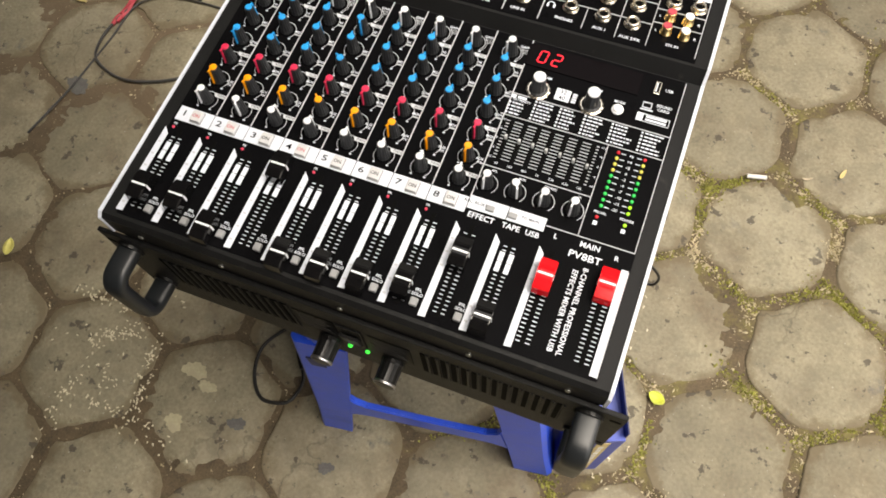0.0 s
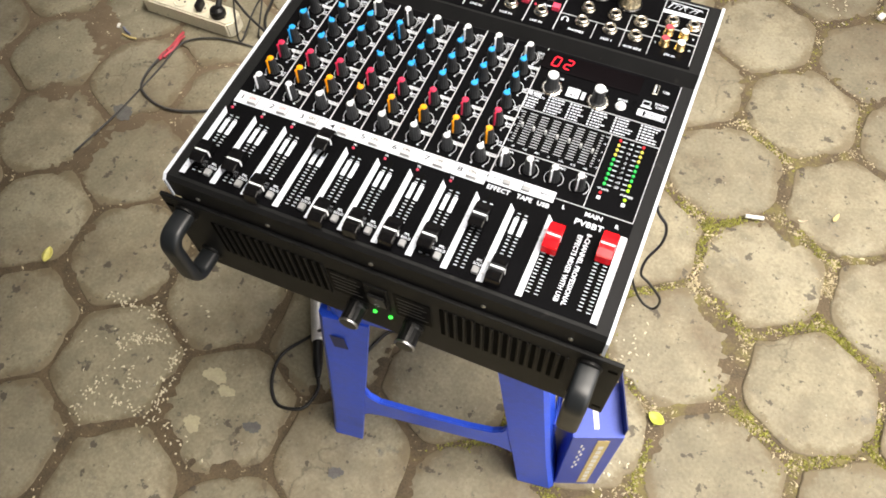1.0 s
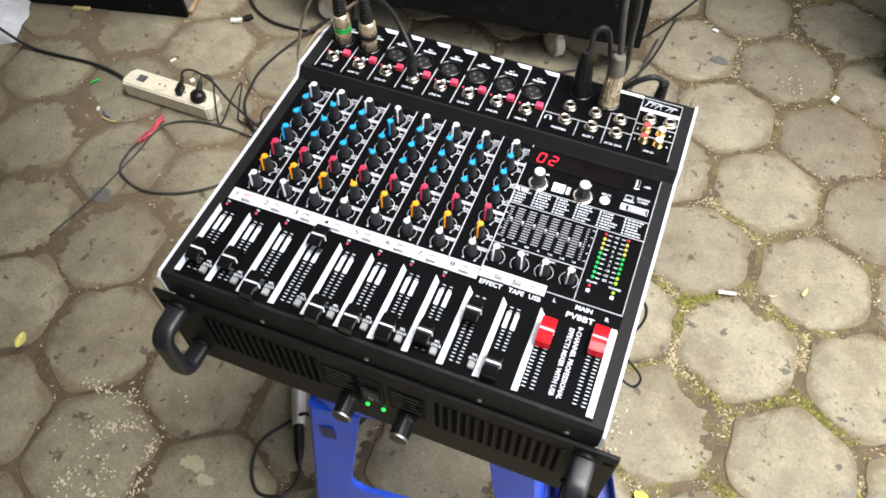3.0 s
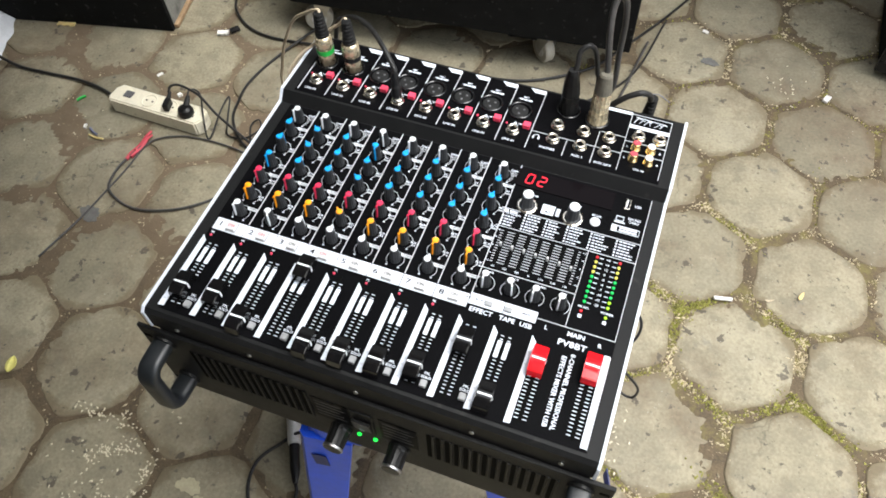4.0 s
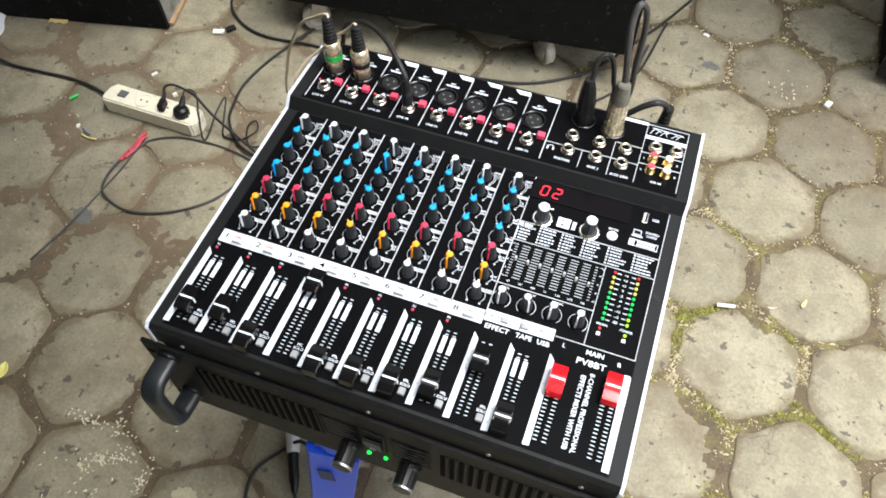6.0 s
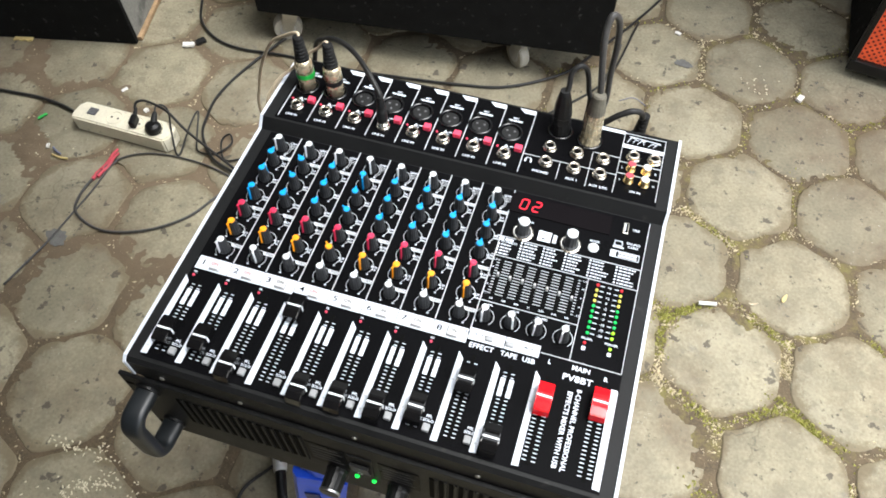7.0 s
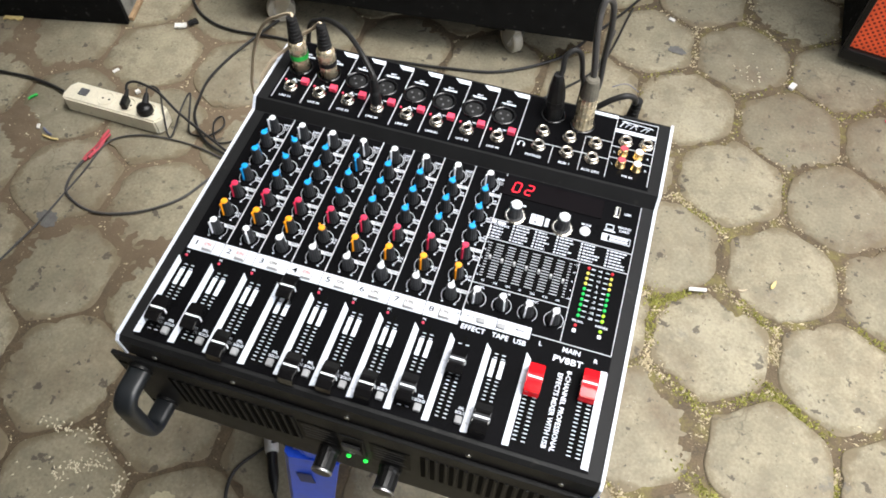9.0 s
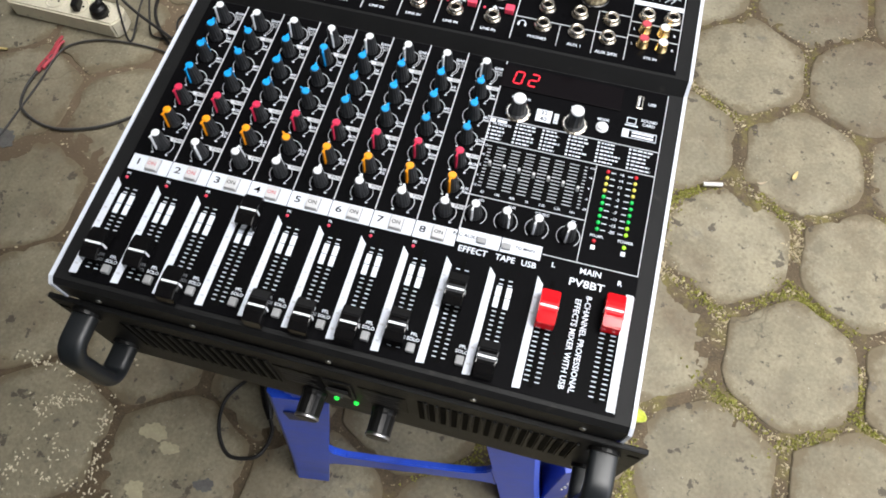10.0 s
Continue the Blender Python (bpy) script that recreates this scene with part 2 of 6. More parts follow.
DUSTY_RUBBER = pbr("dusty_rubber", (0.115, 0.105, 0.080), 0.7, dark=0.7, scale=90)
GOLD = pbr("gold_plate", (0.74, 0.55, 0.27), 0.25, metal=1.0, dark=0.85)
GREEN_TAPE = pbr("green_band", (0.02, 0.42, 0.06), 0.5, dark=0.9)
LED_GREEN = glow("green_led", (0.02, 0.55, 0.10), 0.35)
LED_LIME = glow("lime_led", (0.35, 0.75, 0.03), 0.6)
LED_YELLOW = glow("yellow_led", (0.66, 0.58, 0.10), 0.3)
LED_RED = glow("red_led", (0.55, 0.02, 0.03), 0.25)
DIGIT_RED = glow("red_digit", (0.9, 0.015, 0.035), 1.1)
AMP_GREEN = glow("green_pilot", (0.03, 0.9, 0.08), 1.2)
STOOL_BLUE = pbr("blue_stool_plastic", (0.018, 0.085, 0.66), 0.36, dark=0.85, scale=14, fine=120, bump=0.08)
CARD_BLUE = pbr("blue_printed_card", (0.035, 0.07, 0.40), 0.42, dark=0.88, scale=18)
CARD_DARK = pbr("dark_blue_card", (0.012, 0.02, 0.10), 0.5, dark=0.85, scale=18)
CARD_YELLOW = pbr("ochre_print", (0.60, 0.47, 0.20), 0.5, dark=0.85)
CREAM = pbr("aged_cream_plastic", (0.68, 0.635, 0.50), 0.42, dark=0.88, scale=25, fine=200, bump=0.06)
CARPET = pbr("black_speaker_carpet", (0.007, 0.007, 0.0068), 0.85, dark=0.55, scale=25, fine=420, bump=0.8)
WOOD = pbr("raw_chipboard", (0.30, 0.20, 0.11), 0.8, dark=0.6, scale=40, fine=250, bump=0.4)
SIDE_BOARD = specks(pbr("scuffed_grey_board", (0.19, 0.185, 0.165), 0.75, dark=0.6, scale=9, fine=160, bump=0.3), (0.05, 0.048, 0.045), 14.0, 0.55, 0.68, 0.7, 6)
GREY_WRAP = pbr("grey_worn_board", (0.10, 0.10, 0.105), 0.7, dark=0.6, scale=15, fine=200, bump=0.3)
ORANGE_CLOTH = pbr("orange_grille_cloth", (0.88, 0.11, 0.03), 0.8, dark=0.8, scale=30, fine=400, bump=0.6)
CABLE = pbr("dark_grey_cable", (0.020, 0.0195, 0.019), 0.42, dark=0.7)
CABLE_GREY = pbr("grey_cable", (0.052, 0.050, 0.048), 0.42, dark=0.7)
CABLE_TAN = pbr("tan_string", (0.50, 0.41, 0.29), 0.6, dark=0.8)
WIRE_BLUE = pbr("faded_blue_wire", (0.12, 0.13, 0.20), 0.5, dark=0.8)
TAPE_RED = pbr("red_tape", (0.46, 0.055, 0.075), 0.45, dark=0.8)
PAPER = pbr("white_paper", (0.72, 0.70, 0.66), 0.7, dark=0.85)
LEAF_YELLOW = pbr("fallen_leaf", (0.50, 0.55, 0.06), 0.5, dark=0.75, scale=90)
LEAF_PALE = pbr("pale_leaf", (0.60, 0.55, 0.16), 0.55, dark=0.8, scale=90)
WHEEL_GREY = pbr("grey_caster_plastic", (0.34, 0.315, 0.26), 0.45, dark=0.8)
ZINC = pbr("zinc_plate", (0.55, 0.55, 0.53), 0.35, metal=1.0, dark=0.8)
specks(CARPET, (0.10, 0.095, 0.09), 55.0, 0.62, 0.76, 0.55, 10)
specks(STOOL_BLUE, (0.02, 0.03, 0.12), 9.0, 0.62, 0.72, 0.35, 6)
specks(CREAM, (0.22, 0.19, 0.13), 45.0, 0.62, 0.75, 0.6, 6)
specks(BLACK_STEEL, (0.05, 0.047, 0.042), 60.0, 0.66, 0.76, 0.35, 6)
DISPLAY = sheen(pbr("smoked_display", (0.004, 0.003, 0.0035), 0.06, dark=0.9), 0.035)
sheen(BLACK_PANEL, 0.02)
sheen(CABLE, 0.25)
sheen(CABLE_GREY, 0.3)
sheen(BLACK_GLOSS, 0.75)
sheen(BLACK_RUBBER, 0.25)
sheen(BLACK_STEEL, 0.16)
sheen(BLACK_PLASTIC, 0.28)
sheen(KNOB_BLACK, 0.45)
sheen(GRIP_BLACK, 0.55)
sheen(SLOT, 0.03)
sheen(CARPET, 0.1)
BAG = pbr("thin_white_plastic_bag", (0.55, 0.56, 0.58), 0.3, dark=0.85)


# ---- mesh helpers ----
def thing(name, x=0, y=0, z=0, rx=0, ry=0, rz=0):
    ob = new(name)
    ob.empty_display_size = 0.05
    ob.matrix_world = pose(x, y, z, rx, ry, rz)
    return ob


def part(name, bm, material, parent, label="", at=None, kind="", smooth=False):
    """Links a bmesh (or a shared mesh) as one mesh object under a thing or a part."""
    if isinstance(bm, bpy.types.Mesh):
        me = bm
    else:
        me = bpy.data.meshes.new(name)
        bm.to_mesh(me)
        bm.free()
        me.materials.append(material)
        if smooth:
            for p in me.polygons:
                p.use_smooth = True
    ob = new(name, me)
    if parent is not None:
        ob.parent = parent
    if at is not None:
        ob.matrix_basis = at
    if label or kind:
        tagged(ob, label, kind=kind)
    return ob


def box(bm, x0, x1, y0, y1, z0, z1, bevel=0.0, m=None):
    """Adds a box to bm, its edges bevelled."""
    vs = [bm.verts.new((x, y, z)) for x in (x0, x1) for y in (y0, y1) for z in (z0, z1)]
    fs = [bm.faces.new([vs[i] for i in q]) for q in ((0, 1, 3, 2), (4, 6, 7, 5), (0, 4, 5, 1), (2, 3, 7, 6), (0, 2, 6, 4), (1, 5, 7, 3))]
    if bevel:
        out = bmesh.ops.bevel(bm, geom=list({e for f in fs for e in f.edges}), offset=bevel, segments=2, affect="EDGES", profile=0.6)
        vs = list({v for f in out["faces"] for v in f.verts} | {v for v in vs if v.is_valid})
    if m is not None:
        bmesh.ops.transform(bm, matrix=m, verts=vs)
    return bm


def boxed(*a, **k):
    return box(bmesh.new(), *a, **k)


def lathe(bm, profile, n=20, m=None, flutes=0.0):
    """Turns a profile of (radius, height) about z; caps its ends."""
    rings = []
    for r, h in profile:
        ring = []
        for i in range(n):
            a = 2 * math.pi * i / n
            k = r * (1 - flutes * (i % 2))
            ring.append(bm.verts.new((k * math.cos(a), k * math.sin(a), h)))
        rings.append(ring)
    for a, b in zip(rings, rings[1:]):
        for i in range(n):
            bm.faces.new((a[i], a[(i + 1) % n], b[(i + 1) % n], b[i]))
    bm.faces.new(list(reversed(rings[0])))
    bm.faces.new(rings[-1])
    if m is not None:
        bmesh.ops.transform(bm, matrix=m, verts=[v for r in rings for v in r])
    return bm


def prism(bm, outline, z0, z1, m=None):
    """Extrudes a flat outline of (x, y) from z0 to z1."""
    lo = [bm.verts.new((x, y, z0)) for x, y in outline]
    hi = [bm.verts.new((x, y, z1)) for x, y in outline]
    n = len(lo)
    bm.faces.new(list(reversed(lo)))
    bm.faces.new(hi)
    for i in range(n):
        bm.faces.new((lo[i], lo[(i + 1) % n], hi[(i + 1) % n], hi[i]))
    if m is not None:
        bmesh.ops.transform(bm, matrix=m, verts=lo + hi)
    return bm


def smooth_line(points, steps=8):
    """A Catmull-Rom line through the points."""
    p = [Vector(q) for q in points]
    p = [2 * p[0] - p[1], *p, 2 * p[-1] - p[-2]]
    out = []
    for a, b, c, d in zip(p, p[1:], p[2:], p[3:]):
        for s in range(steps):
            t = s / steps
            out.append(0.5 * (2 * b + (c - a) * t + (2 * a - 5 * b + 4 * c - d) * t * t + (3 * b - a - 3 * c + d) * t ** 3))
    return out + [p[-2]]


def tube(bm, points, r, n=8, steps=8, taper=None):
    """Sweeps a round section along a smooth line."""
    line = smooth_line(points, steps)
    rings, side = [], None
    for i, q in enumerate(line):
        d = (line[min(i + 1, len(line) - 1)] - line[max(i - 1, 0)]).normalized()
        if side is None:
            side = d.orthogonal().normalized()
        side = (side - d * side.dot(d)).normalized()
        up = d.cross(side)
        k = r if taper is None else r * (taper[0] + (taper[1] - taper[0]) * i / (len(line) - 1))
        rings.append([bm.verts.new(q + k * (side * math.cos(a) + up * math.sin(a))) for a in (2 * math.pi * j / n for j in range(n))])
    for a, b in zip(rings, rings[1:]):
        for j in range(n):
            bm.faces.new((a[j], a[(j + 1) % n], b[(j + 1) % n], b[j]))
    bm.faces.new(list(reversed(rings[0])))
    bm.faces.new(rings[-1])
    return bm


def cable(name, points, r, material, label, category="cable"):
    ob = part(name, tube(bmesh.new(), points, r), material, None, smooth=True)
    return tagged(ob, label, category)


LETTERS = {}


def words(bm, body, x, y, z, size, turn=0.0, centre=True, m=None, wide=1.0):
    """Adds flat lettering, size metres high, to bm."""
    key = body
    if key not in LETTERS:
        cu = bpy.data.curves.new("lettering", "FONT")
        cu.body, cu.size, cu.resolution_u, cu.offset = body, 1.0, 2, 0.012
        ob = new("lettering", cu)
        dg = bpy.context.evaluated_depsgraph_get()
        LETTERS[key] = bpy.data.meshes.new_from_object(ob.evaluated_get(dg))
        bpy.data.objects.remove(ob)
        bpy.data.curves.remove(cu)
    me = LETTERS[key]
    xs = [v.co.x for v in me.vertices] or [0]
    off = -(min(xs) + max(xs)) / 2 if centre else -min(xs)
    place = pose(x, y, z, 0, 0, turn) @ Matrix.Diagonal((size * wide / 0.7, size / 0.7, 1, 1)) @ Matrix.Translation((off, -0.35, 0))
    if m is not None:
        place = m @ place
    vs = [bm.verts.new(place @ v.co) for v in me.vertices]
    for p in me.polygons:
        try:
            bm.faces.new([vs[i] for i in p.vertices])
        except ValueError:
            pass
    return bm


def flat(bm, x0, x1, y0, y1, z, thick=0.0003):
    return box(bm, min(x0, x1), max(x0, x1), min(y0, y1), max(y0, y1), z - thick, z + thick)


def arc(bm, x, y, z, r, w, a0, a1, n=14):
    """A flat printed arc; angles in degrees clockwise from the back."""
    pts = []
    for i in range(n + 1):
        a = radians(a0 + (a1 - a0) * i / n)
        pts.append([bm.verts.new((x + k * math.sin(a), y + k * math.cos(a), z)) for k in (r, r + w)])
    for p, q in zip(pts, pts[1:]):
        bm.faces.new((p[0], q[0], q[1], p[1]))
    return bm


# ---- ground ----
def ground_sheet():
    bm = bmesh.new()
    s = 300
    for x0, x1, y0, y1 in ((-s, s, -s, s),):
        bm.faces.new([bm.verts.new(v) for v in ((x0, y0, -0.0075), (x1, y0, -0.0075), (x1, y1, -0.0075), (x0, y1, -0.0075))])
    return tagged(part("ground", bm, SOIL, None), "brown sandy soil with moss between the pavers", "ground", kind="structure")


ground_sheet()

# an invented upright slab, out of view, that only holds back light
def wall(name, x0, x1, y0, y1, h, label):
    return tagged(part(name, boxed(x0, x1, y0, y1, -0.05, h), BLOCKER, None), label, "wall", kind="structure")


# added walls: they dim the ground at the back, left and front
wall("blocker_north", -2.15, 3.2, 2.05, 2.25, 2.75, "added unseen wall that blocks sky light behind the cabinets")
wall("blocker_west", -2.15, -1.95, -1.6, 2.045, 2.15, "added unseen wall that blocks sky light beside the cabinets")
wall("blocker_south", -2.15, 1.60, -1.8, -1.605, 2.15, "added unseen wall that blocks sky light from the front")
# invented overhead slab; its slanted edges set where sun and sky are cut off
roof = prism(bmesh.new(), [(-2.15, -1.8), (1.60, -1.8), (1.60, -1.6), (-0.95, 1.90), (0.70, 1.90), (1.50, 1.38), (3.2, 1.25), (3.2, 2.045), (-2.15, 2.045)], 2.155, 2.27)
tagged(part("blocker_top", roof, BLOCKER, None), "added unseen slab overhead that shades the left and the far right", "roof", kind="structure")

# ---- cabinets in the background ----

def caster(parent, x, y, turn):
    c = part("caster", lathe(bmesh.new(), [(0.028, 0.094), (0.028, 0.0985)], 16), ZINC, parent, "grey swivel caster", at=pose(x, y, 0))
    fork = bmesh.new()
    for s in (-1, 1):
        prism(fork, [(-0.026, 0.093), (0.020, 0.093), (0.026, 0.040), (0.006, 0.030)], -0.0012, 0.0012, pose(0, s * 0.017, 0, 90, 0, 0))
    box(fork, -0.026, 0.020, -0.018, 0.018, 0.089, 0.0938)
    bmesh.ops.transform(fork, matrix=Matrix.Rotation(radians(turn), 4, "Z"), verts=fork.verts[:])
    part("fork", fork, ZINC, c, "zinc-plated fork")
    wheel = lathe(bmesh.new(), [(0.034, -0.013), (0.0375, -0.009), (0.0375, 0.009), (0.034, 0.013)], 28, Matrix.Rotation(radians(turn), 4, "Z") @ pose(0.014, 0, 0.0385, 90, 0, 0))
    part("wheel", wheel, WHEEL_GREY, c, "grey plastic wheel", smooth=False)
    hub = bmesh.new()
    for s in (-1, 1):
        lathe(hub, [(0.020, 0.013), (0.020, 0.0145), (0.010, 0.0155)] if s > 0 else [(0.010, -0.0155), (0.020, -0.0145), (0.020, -0.013)], 18, Matrix.Rotation(radians(turn), 4, "Z") @ pose(0.014, 0, 0.0385, 90, 0, 0))
    part("hub", hub, SILVER_PAINT, c, "metal hub")


def cabinet(name, x, y, turn, w, d, z0, h, label, face, side):
    """A loudspeaker whose front left lower corner stands at x, y; its front looks along local -y."""
    ob = thing(name, x, y, 0, 0, 0, turn)
    part("cabinet", boxed(0, w, 0.0125, d, z0, z0 + h, 0.006), side, ob)
    part("front_panel", boxed(0.001, w - 0.001, 0.0, 0.012, z0 + 0.001, z0 + h - 0.002, 0.004), face, ob)
    return tagged(ob, label, "loudspeaker")


bass = cabinet("bass_cabinet", -0.56, 1.152, 5.3, 0.885, 0.5, 0.0985, 0.40, "large scuffed black loudspeaker cabinet standing on casters", CARPET, CARPET)
for x, y, a in ((0.075, 0.035, 200), (0.680, 0.035, 130), (0.075, 0.44, 160), (0.80, 0.44, 30)):
    caster(bass, x, y, a)
lip = bmesh.new()
box(lip, 0.58, 0.655, 0.02, 0.06, 0.078, 0.0984, 0.002)
part("bottom_batten", lip, CARPET, bass)

side_spk = thing("wedge_cabinet", -0.885, 1.047, 0, 0, 0, 12)
part("front_panel", boxed(-0.62, 0.0, 0.0, 0.014, 0.0, 0.30, 0.003), CARPET, side_spk, "black carpeted front")
part("cabinet", boxed(-0.62, -0.0125, 0.0145, 0.40, 0.0005, 0.30, 0.003), GREY_WRAP, side_spk)
part("side_panel", boxed(-0.012, 0.0, 0.0145, 0.40, 0.0125, 0.30, 0.001), SIDE_BOARD, side_spk, "grey worn side board")
part("edge_strip", boxed(-0.010, 0.010, 0.0150, 0.40, 0.0, 0.012, 0.002), WOOD, side_spk, "bare brown chipboard edge")
tagged(side_spk, "black loudspeaker cabinet with a worn grey side, on pavers", "loudspeaker")

mon = thing("stage_monitor", 0.902, 1.454, 0, 0, 0, -11)
MW, MH = 0.55, 0.95
body = prism(bmesh.new(), [(0.0, 0.03), (MW, 0.03), (MW - 0.02, 0.42), (-0.065, 0.42)], 0.022, MH)
bmesh.ops.bevel(body, geom=body.edges[:], offset=0.006, segments=2, affect="EDGES")
part("cabinet", body, CARPET, mon)
fr = bmesh.new()
box(fr, 0, MW, 0.0, 0.0295, 0.020, 0.052, 0.005)
box(fr, 0, MW, 0.0, 0.0295, MH - 0.03, MH, 0.004)
box(fr, 0, 0.014, 0.0, 0.0295, 0.0525, MH - 0.03, 0.004)
box(fr, MW - 0.022, MW, 0.0, 0.0295, 0.0525, MH - 0.03, 0.004)
part("frame", fr, BLACK_PLASTIC, mon, "black frame")
mesh_nt = ORANGE_CLOTH.node_tree          # small staggered holes of the grille
mesh_b = mesh_nt.nodes["Principled BSDF"]
under = mesh_b.inputs["Base Color"].links[0].from_socket
mesh_co = mesh_nt.nodes.new("ShaderNodeTexCoord")
mesh_xyz = mesh_nt.nodes.new("ShaderNodeSeparateXYZ")
mesh_nt.links.new(mesh_co.outputs["Object"], mesh_xyz.inputs[0])
waves = []
for axis in (0, 2):
    grow = mesh_nt.nodes.new("ShaderNodeMath")
    grow.operation = "MULTIPLY"
    grow.inputs[1].default_value = 390.0
    mesh_nt.links.new(mesh_xyz.outputs[axis], grow.inputs[0])
    sine = mesh_nt.nodes.new("ShaderNodeMath")
    sine.operation = "SINE"
    mesh_nt.links.new(grow.outputs[0], sine.inputs[0])
    waves.append(sine)
cross = mesh_nt.nodes.new("ShaderNodeMath")
cross.operation = "MULTIPLY"
for k, sine in enumerate(waves):
    mesh_nt.links.new(sine.outputs[0], cross.inputs[k])
hole = mesh_nt.nodes.new("ShaderNodeMapRange")
hole.inputs["From Min"].default_value, hole.inputs["From Max"].default_value = 0.30, 0.55
mesh_nt.links.new(cross.outputs[0], hole.inputs["Value"])
punched = mesh_nt.nodes.new("ShaderNodeMix")
punched.data_type = "RGBA"
mesh_nt.links.new(hole.outputs[0], punched.inputs["Factor"])
mesh_nt.links.new(under, punched.inputs["A"])
punched.inputs["B"].default_value = (0.16, 0.012, 0.006, 1)
mesh_nt.links.new(punched.outputs["Result"], mesh_b.inputs["Base Color"])
cloth = bmesh.new()
nx, nz = 110, 110
grid = [[cloth.verts.new((0.0145 + (MW - 0.037) * i / nx, 0.013 + 0.0005 * (math.sin(i * 1.9 + 0.5 * (j % 2) * 3.14) * math.sin(j * 1.57)), 0.053 + (MH - 0.0835) * j / nz)) for i in range(nx + 1)] for j in range(nz + 1)]
for j in range(nz):
    for i in range(nx):
        cloth.faces.new((grid[j][i], grid[j][i + 1], grid[j + 1][i + 1], grid[j + 1][i]))
part("grille", cloth, ORANGE_CLOTH, mon, "perforated orange-red grille")
feet = bmesh.new()
for x in (0.05, MW - 0.05):
    for y in (0.06, 0.36):
        lathe(feet, [(0.018, 0.0), (0.020, 0.022)], 14, pose(x, y, 0))
part("rubber_feet", feet, BLACK_RUBBER, mon)
tagged(mon, "black monitor speaker with a perforated orange-red grille", "loudspeaker")

# ---- mixing console ----
TILT_Y = 0.8
mixer = tagged(thing("mixing_console", 0, 0, 0.70, 0, TILT_Y, 0), "black eight-channel mixing console with white edges on an amplifier", "mixer")
W, PZ = 0.449, 0.031          # width, height of the main panel above the console's base
JZ0, JZ1 = 0.0425, 0.0385     # jack panel, front and back


def jz(y):
    return JZ0 + (JZ1 - JZ0) * (y - 0.301) / 0.101


def side_profile(bm, x0, x1, grow=0.0):
    line = [(-grow, 0.0), (-grow, PZ - 0.004), (0.004, PZ + grow), (0.2915, PZ + grow), (0.3005, JZ0 + grow), (0.402 + grow, JZ1 + grow), (0.402 + grow, 0.0)]
    a = [bm.verts.new((x0, y, z)) for y, z in line]
    b = [bm.verts.new((x1, y, z)) for y, z in line]
    bm.faces.new(a)
    bm.faces.new(list(reversed(b)))
    for i in range(len(line)):
        j = (i + 1) % len(line)
        bm.faces.new((a[j], a[i], b[i], b[j]))
    return bm


part("chassis", side_profile(bmesh.new(), 0.003, W - 0.003), BLACK_STEEL, mixer, "satin black sheet steel body")
part("side_cheek", side_profile(bmesh.new(), 0.0, 0.0029, 0.0012), WHITE_PAINT, mixer, "white enamelled edge")
part("side_cheek", side_profile(bmesh.new(), W - 0.0029, W, 0.0012), WHITE_PAINT, mixer, "white enamelled edge")
part("main_panel", boxed(0.0155, 0.4345, 0.0075, 0.2905, PZ - 0.002, PZ + 0.0004), BLACK_PANEL, mixer, "black printed faceplate")
TOP = PZ + 0.0008

COL = 0.0344
CH = [0.0175 + COL * i for i in range(10)]     # left edge of each strip, two stereo strips last

# printed lines, strips and scales of the main panel
ink = bmesh.new()
for i in range(1, 9):
    flat(ink, CH[i] - 0.0004, CH[i] + 0.0004, 0.122, 0.2905, TOP)
for x0, x1, y in ((0.2895, 0.4335, 0.231), (0.2895, 0.4335, 0.2075), (0.3865, 0.4335, 0.1175), (0.2895, 0.386, 0.1545), (0.36, 0.3865, 0.1175)):
    flat(ink, x0, x1, y - 0.0003, y + 0.0003, TOP)
for x, y0, y1 in ((0.4335, 0.1175, 0.289), (0.3865, 0.1175, 0.2075), (0.4335, 0.010, 0.100)):
    flat(ink, x - 0.0003, x + 0.0003, y0, y1, TOP)
part("panel_ruling", ink, GREY_INK, mixer, "thin pale printed dividing lines", kind="stuff")

for i in range(10):
    strip = bmesh.new()
    x1 = CH[i] + COL - 0.0006 if i < 9 else 0.359
    y1 = 0.121 if i < 8 else 0.1235
    flat(strip, CH[i] + 0.0002, x1, 0.1065 if i < 8 else 0.1115, y1, TOP)
    part("scribble_strip", strip, WHITE_PAINT, mixer, "white printed strip with channel numbers")


def fader_print(bm, x, left_bar, y0=0.015, y1=0.092):
    """Scale ticks and the white blocks along a slot."""
    n = 20
    for k in range(n):
        y = y0 + 0.003 + (y1 - y0 - 0.006) * k / (n - 1)
        big = 0.0031
        for s in (-1, 1):
            flat(bm, x + s * 0.0019, x + s * (0.0019 + big), y - 0.0003, y + 0.0003, TOP)
    for ya, yb in ((0.066, 0.0745), (0.0752, 0.0835)):
        for s in (-1, 1):
            flat(bm, x + s * 0.0019, x + s * 0.0060, ya, yb, TOP + 0.0001)


def white_bar(bm, x, y0=0.0105, y1=0.097, w=0.0049):
    prism(bm, [(x, y0), (x + w, y0 + 0.0005), (x + w, y1 - 0.006), (x + 0.0006, y1)], TOP - 0.0002, TOP + 0.0003)


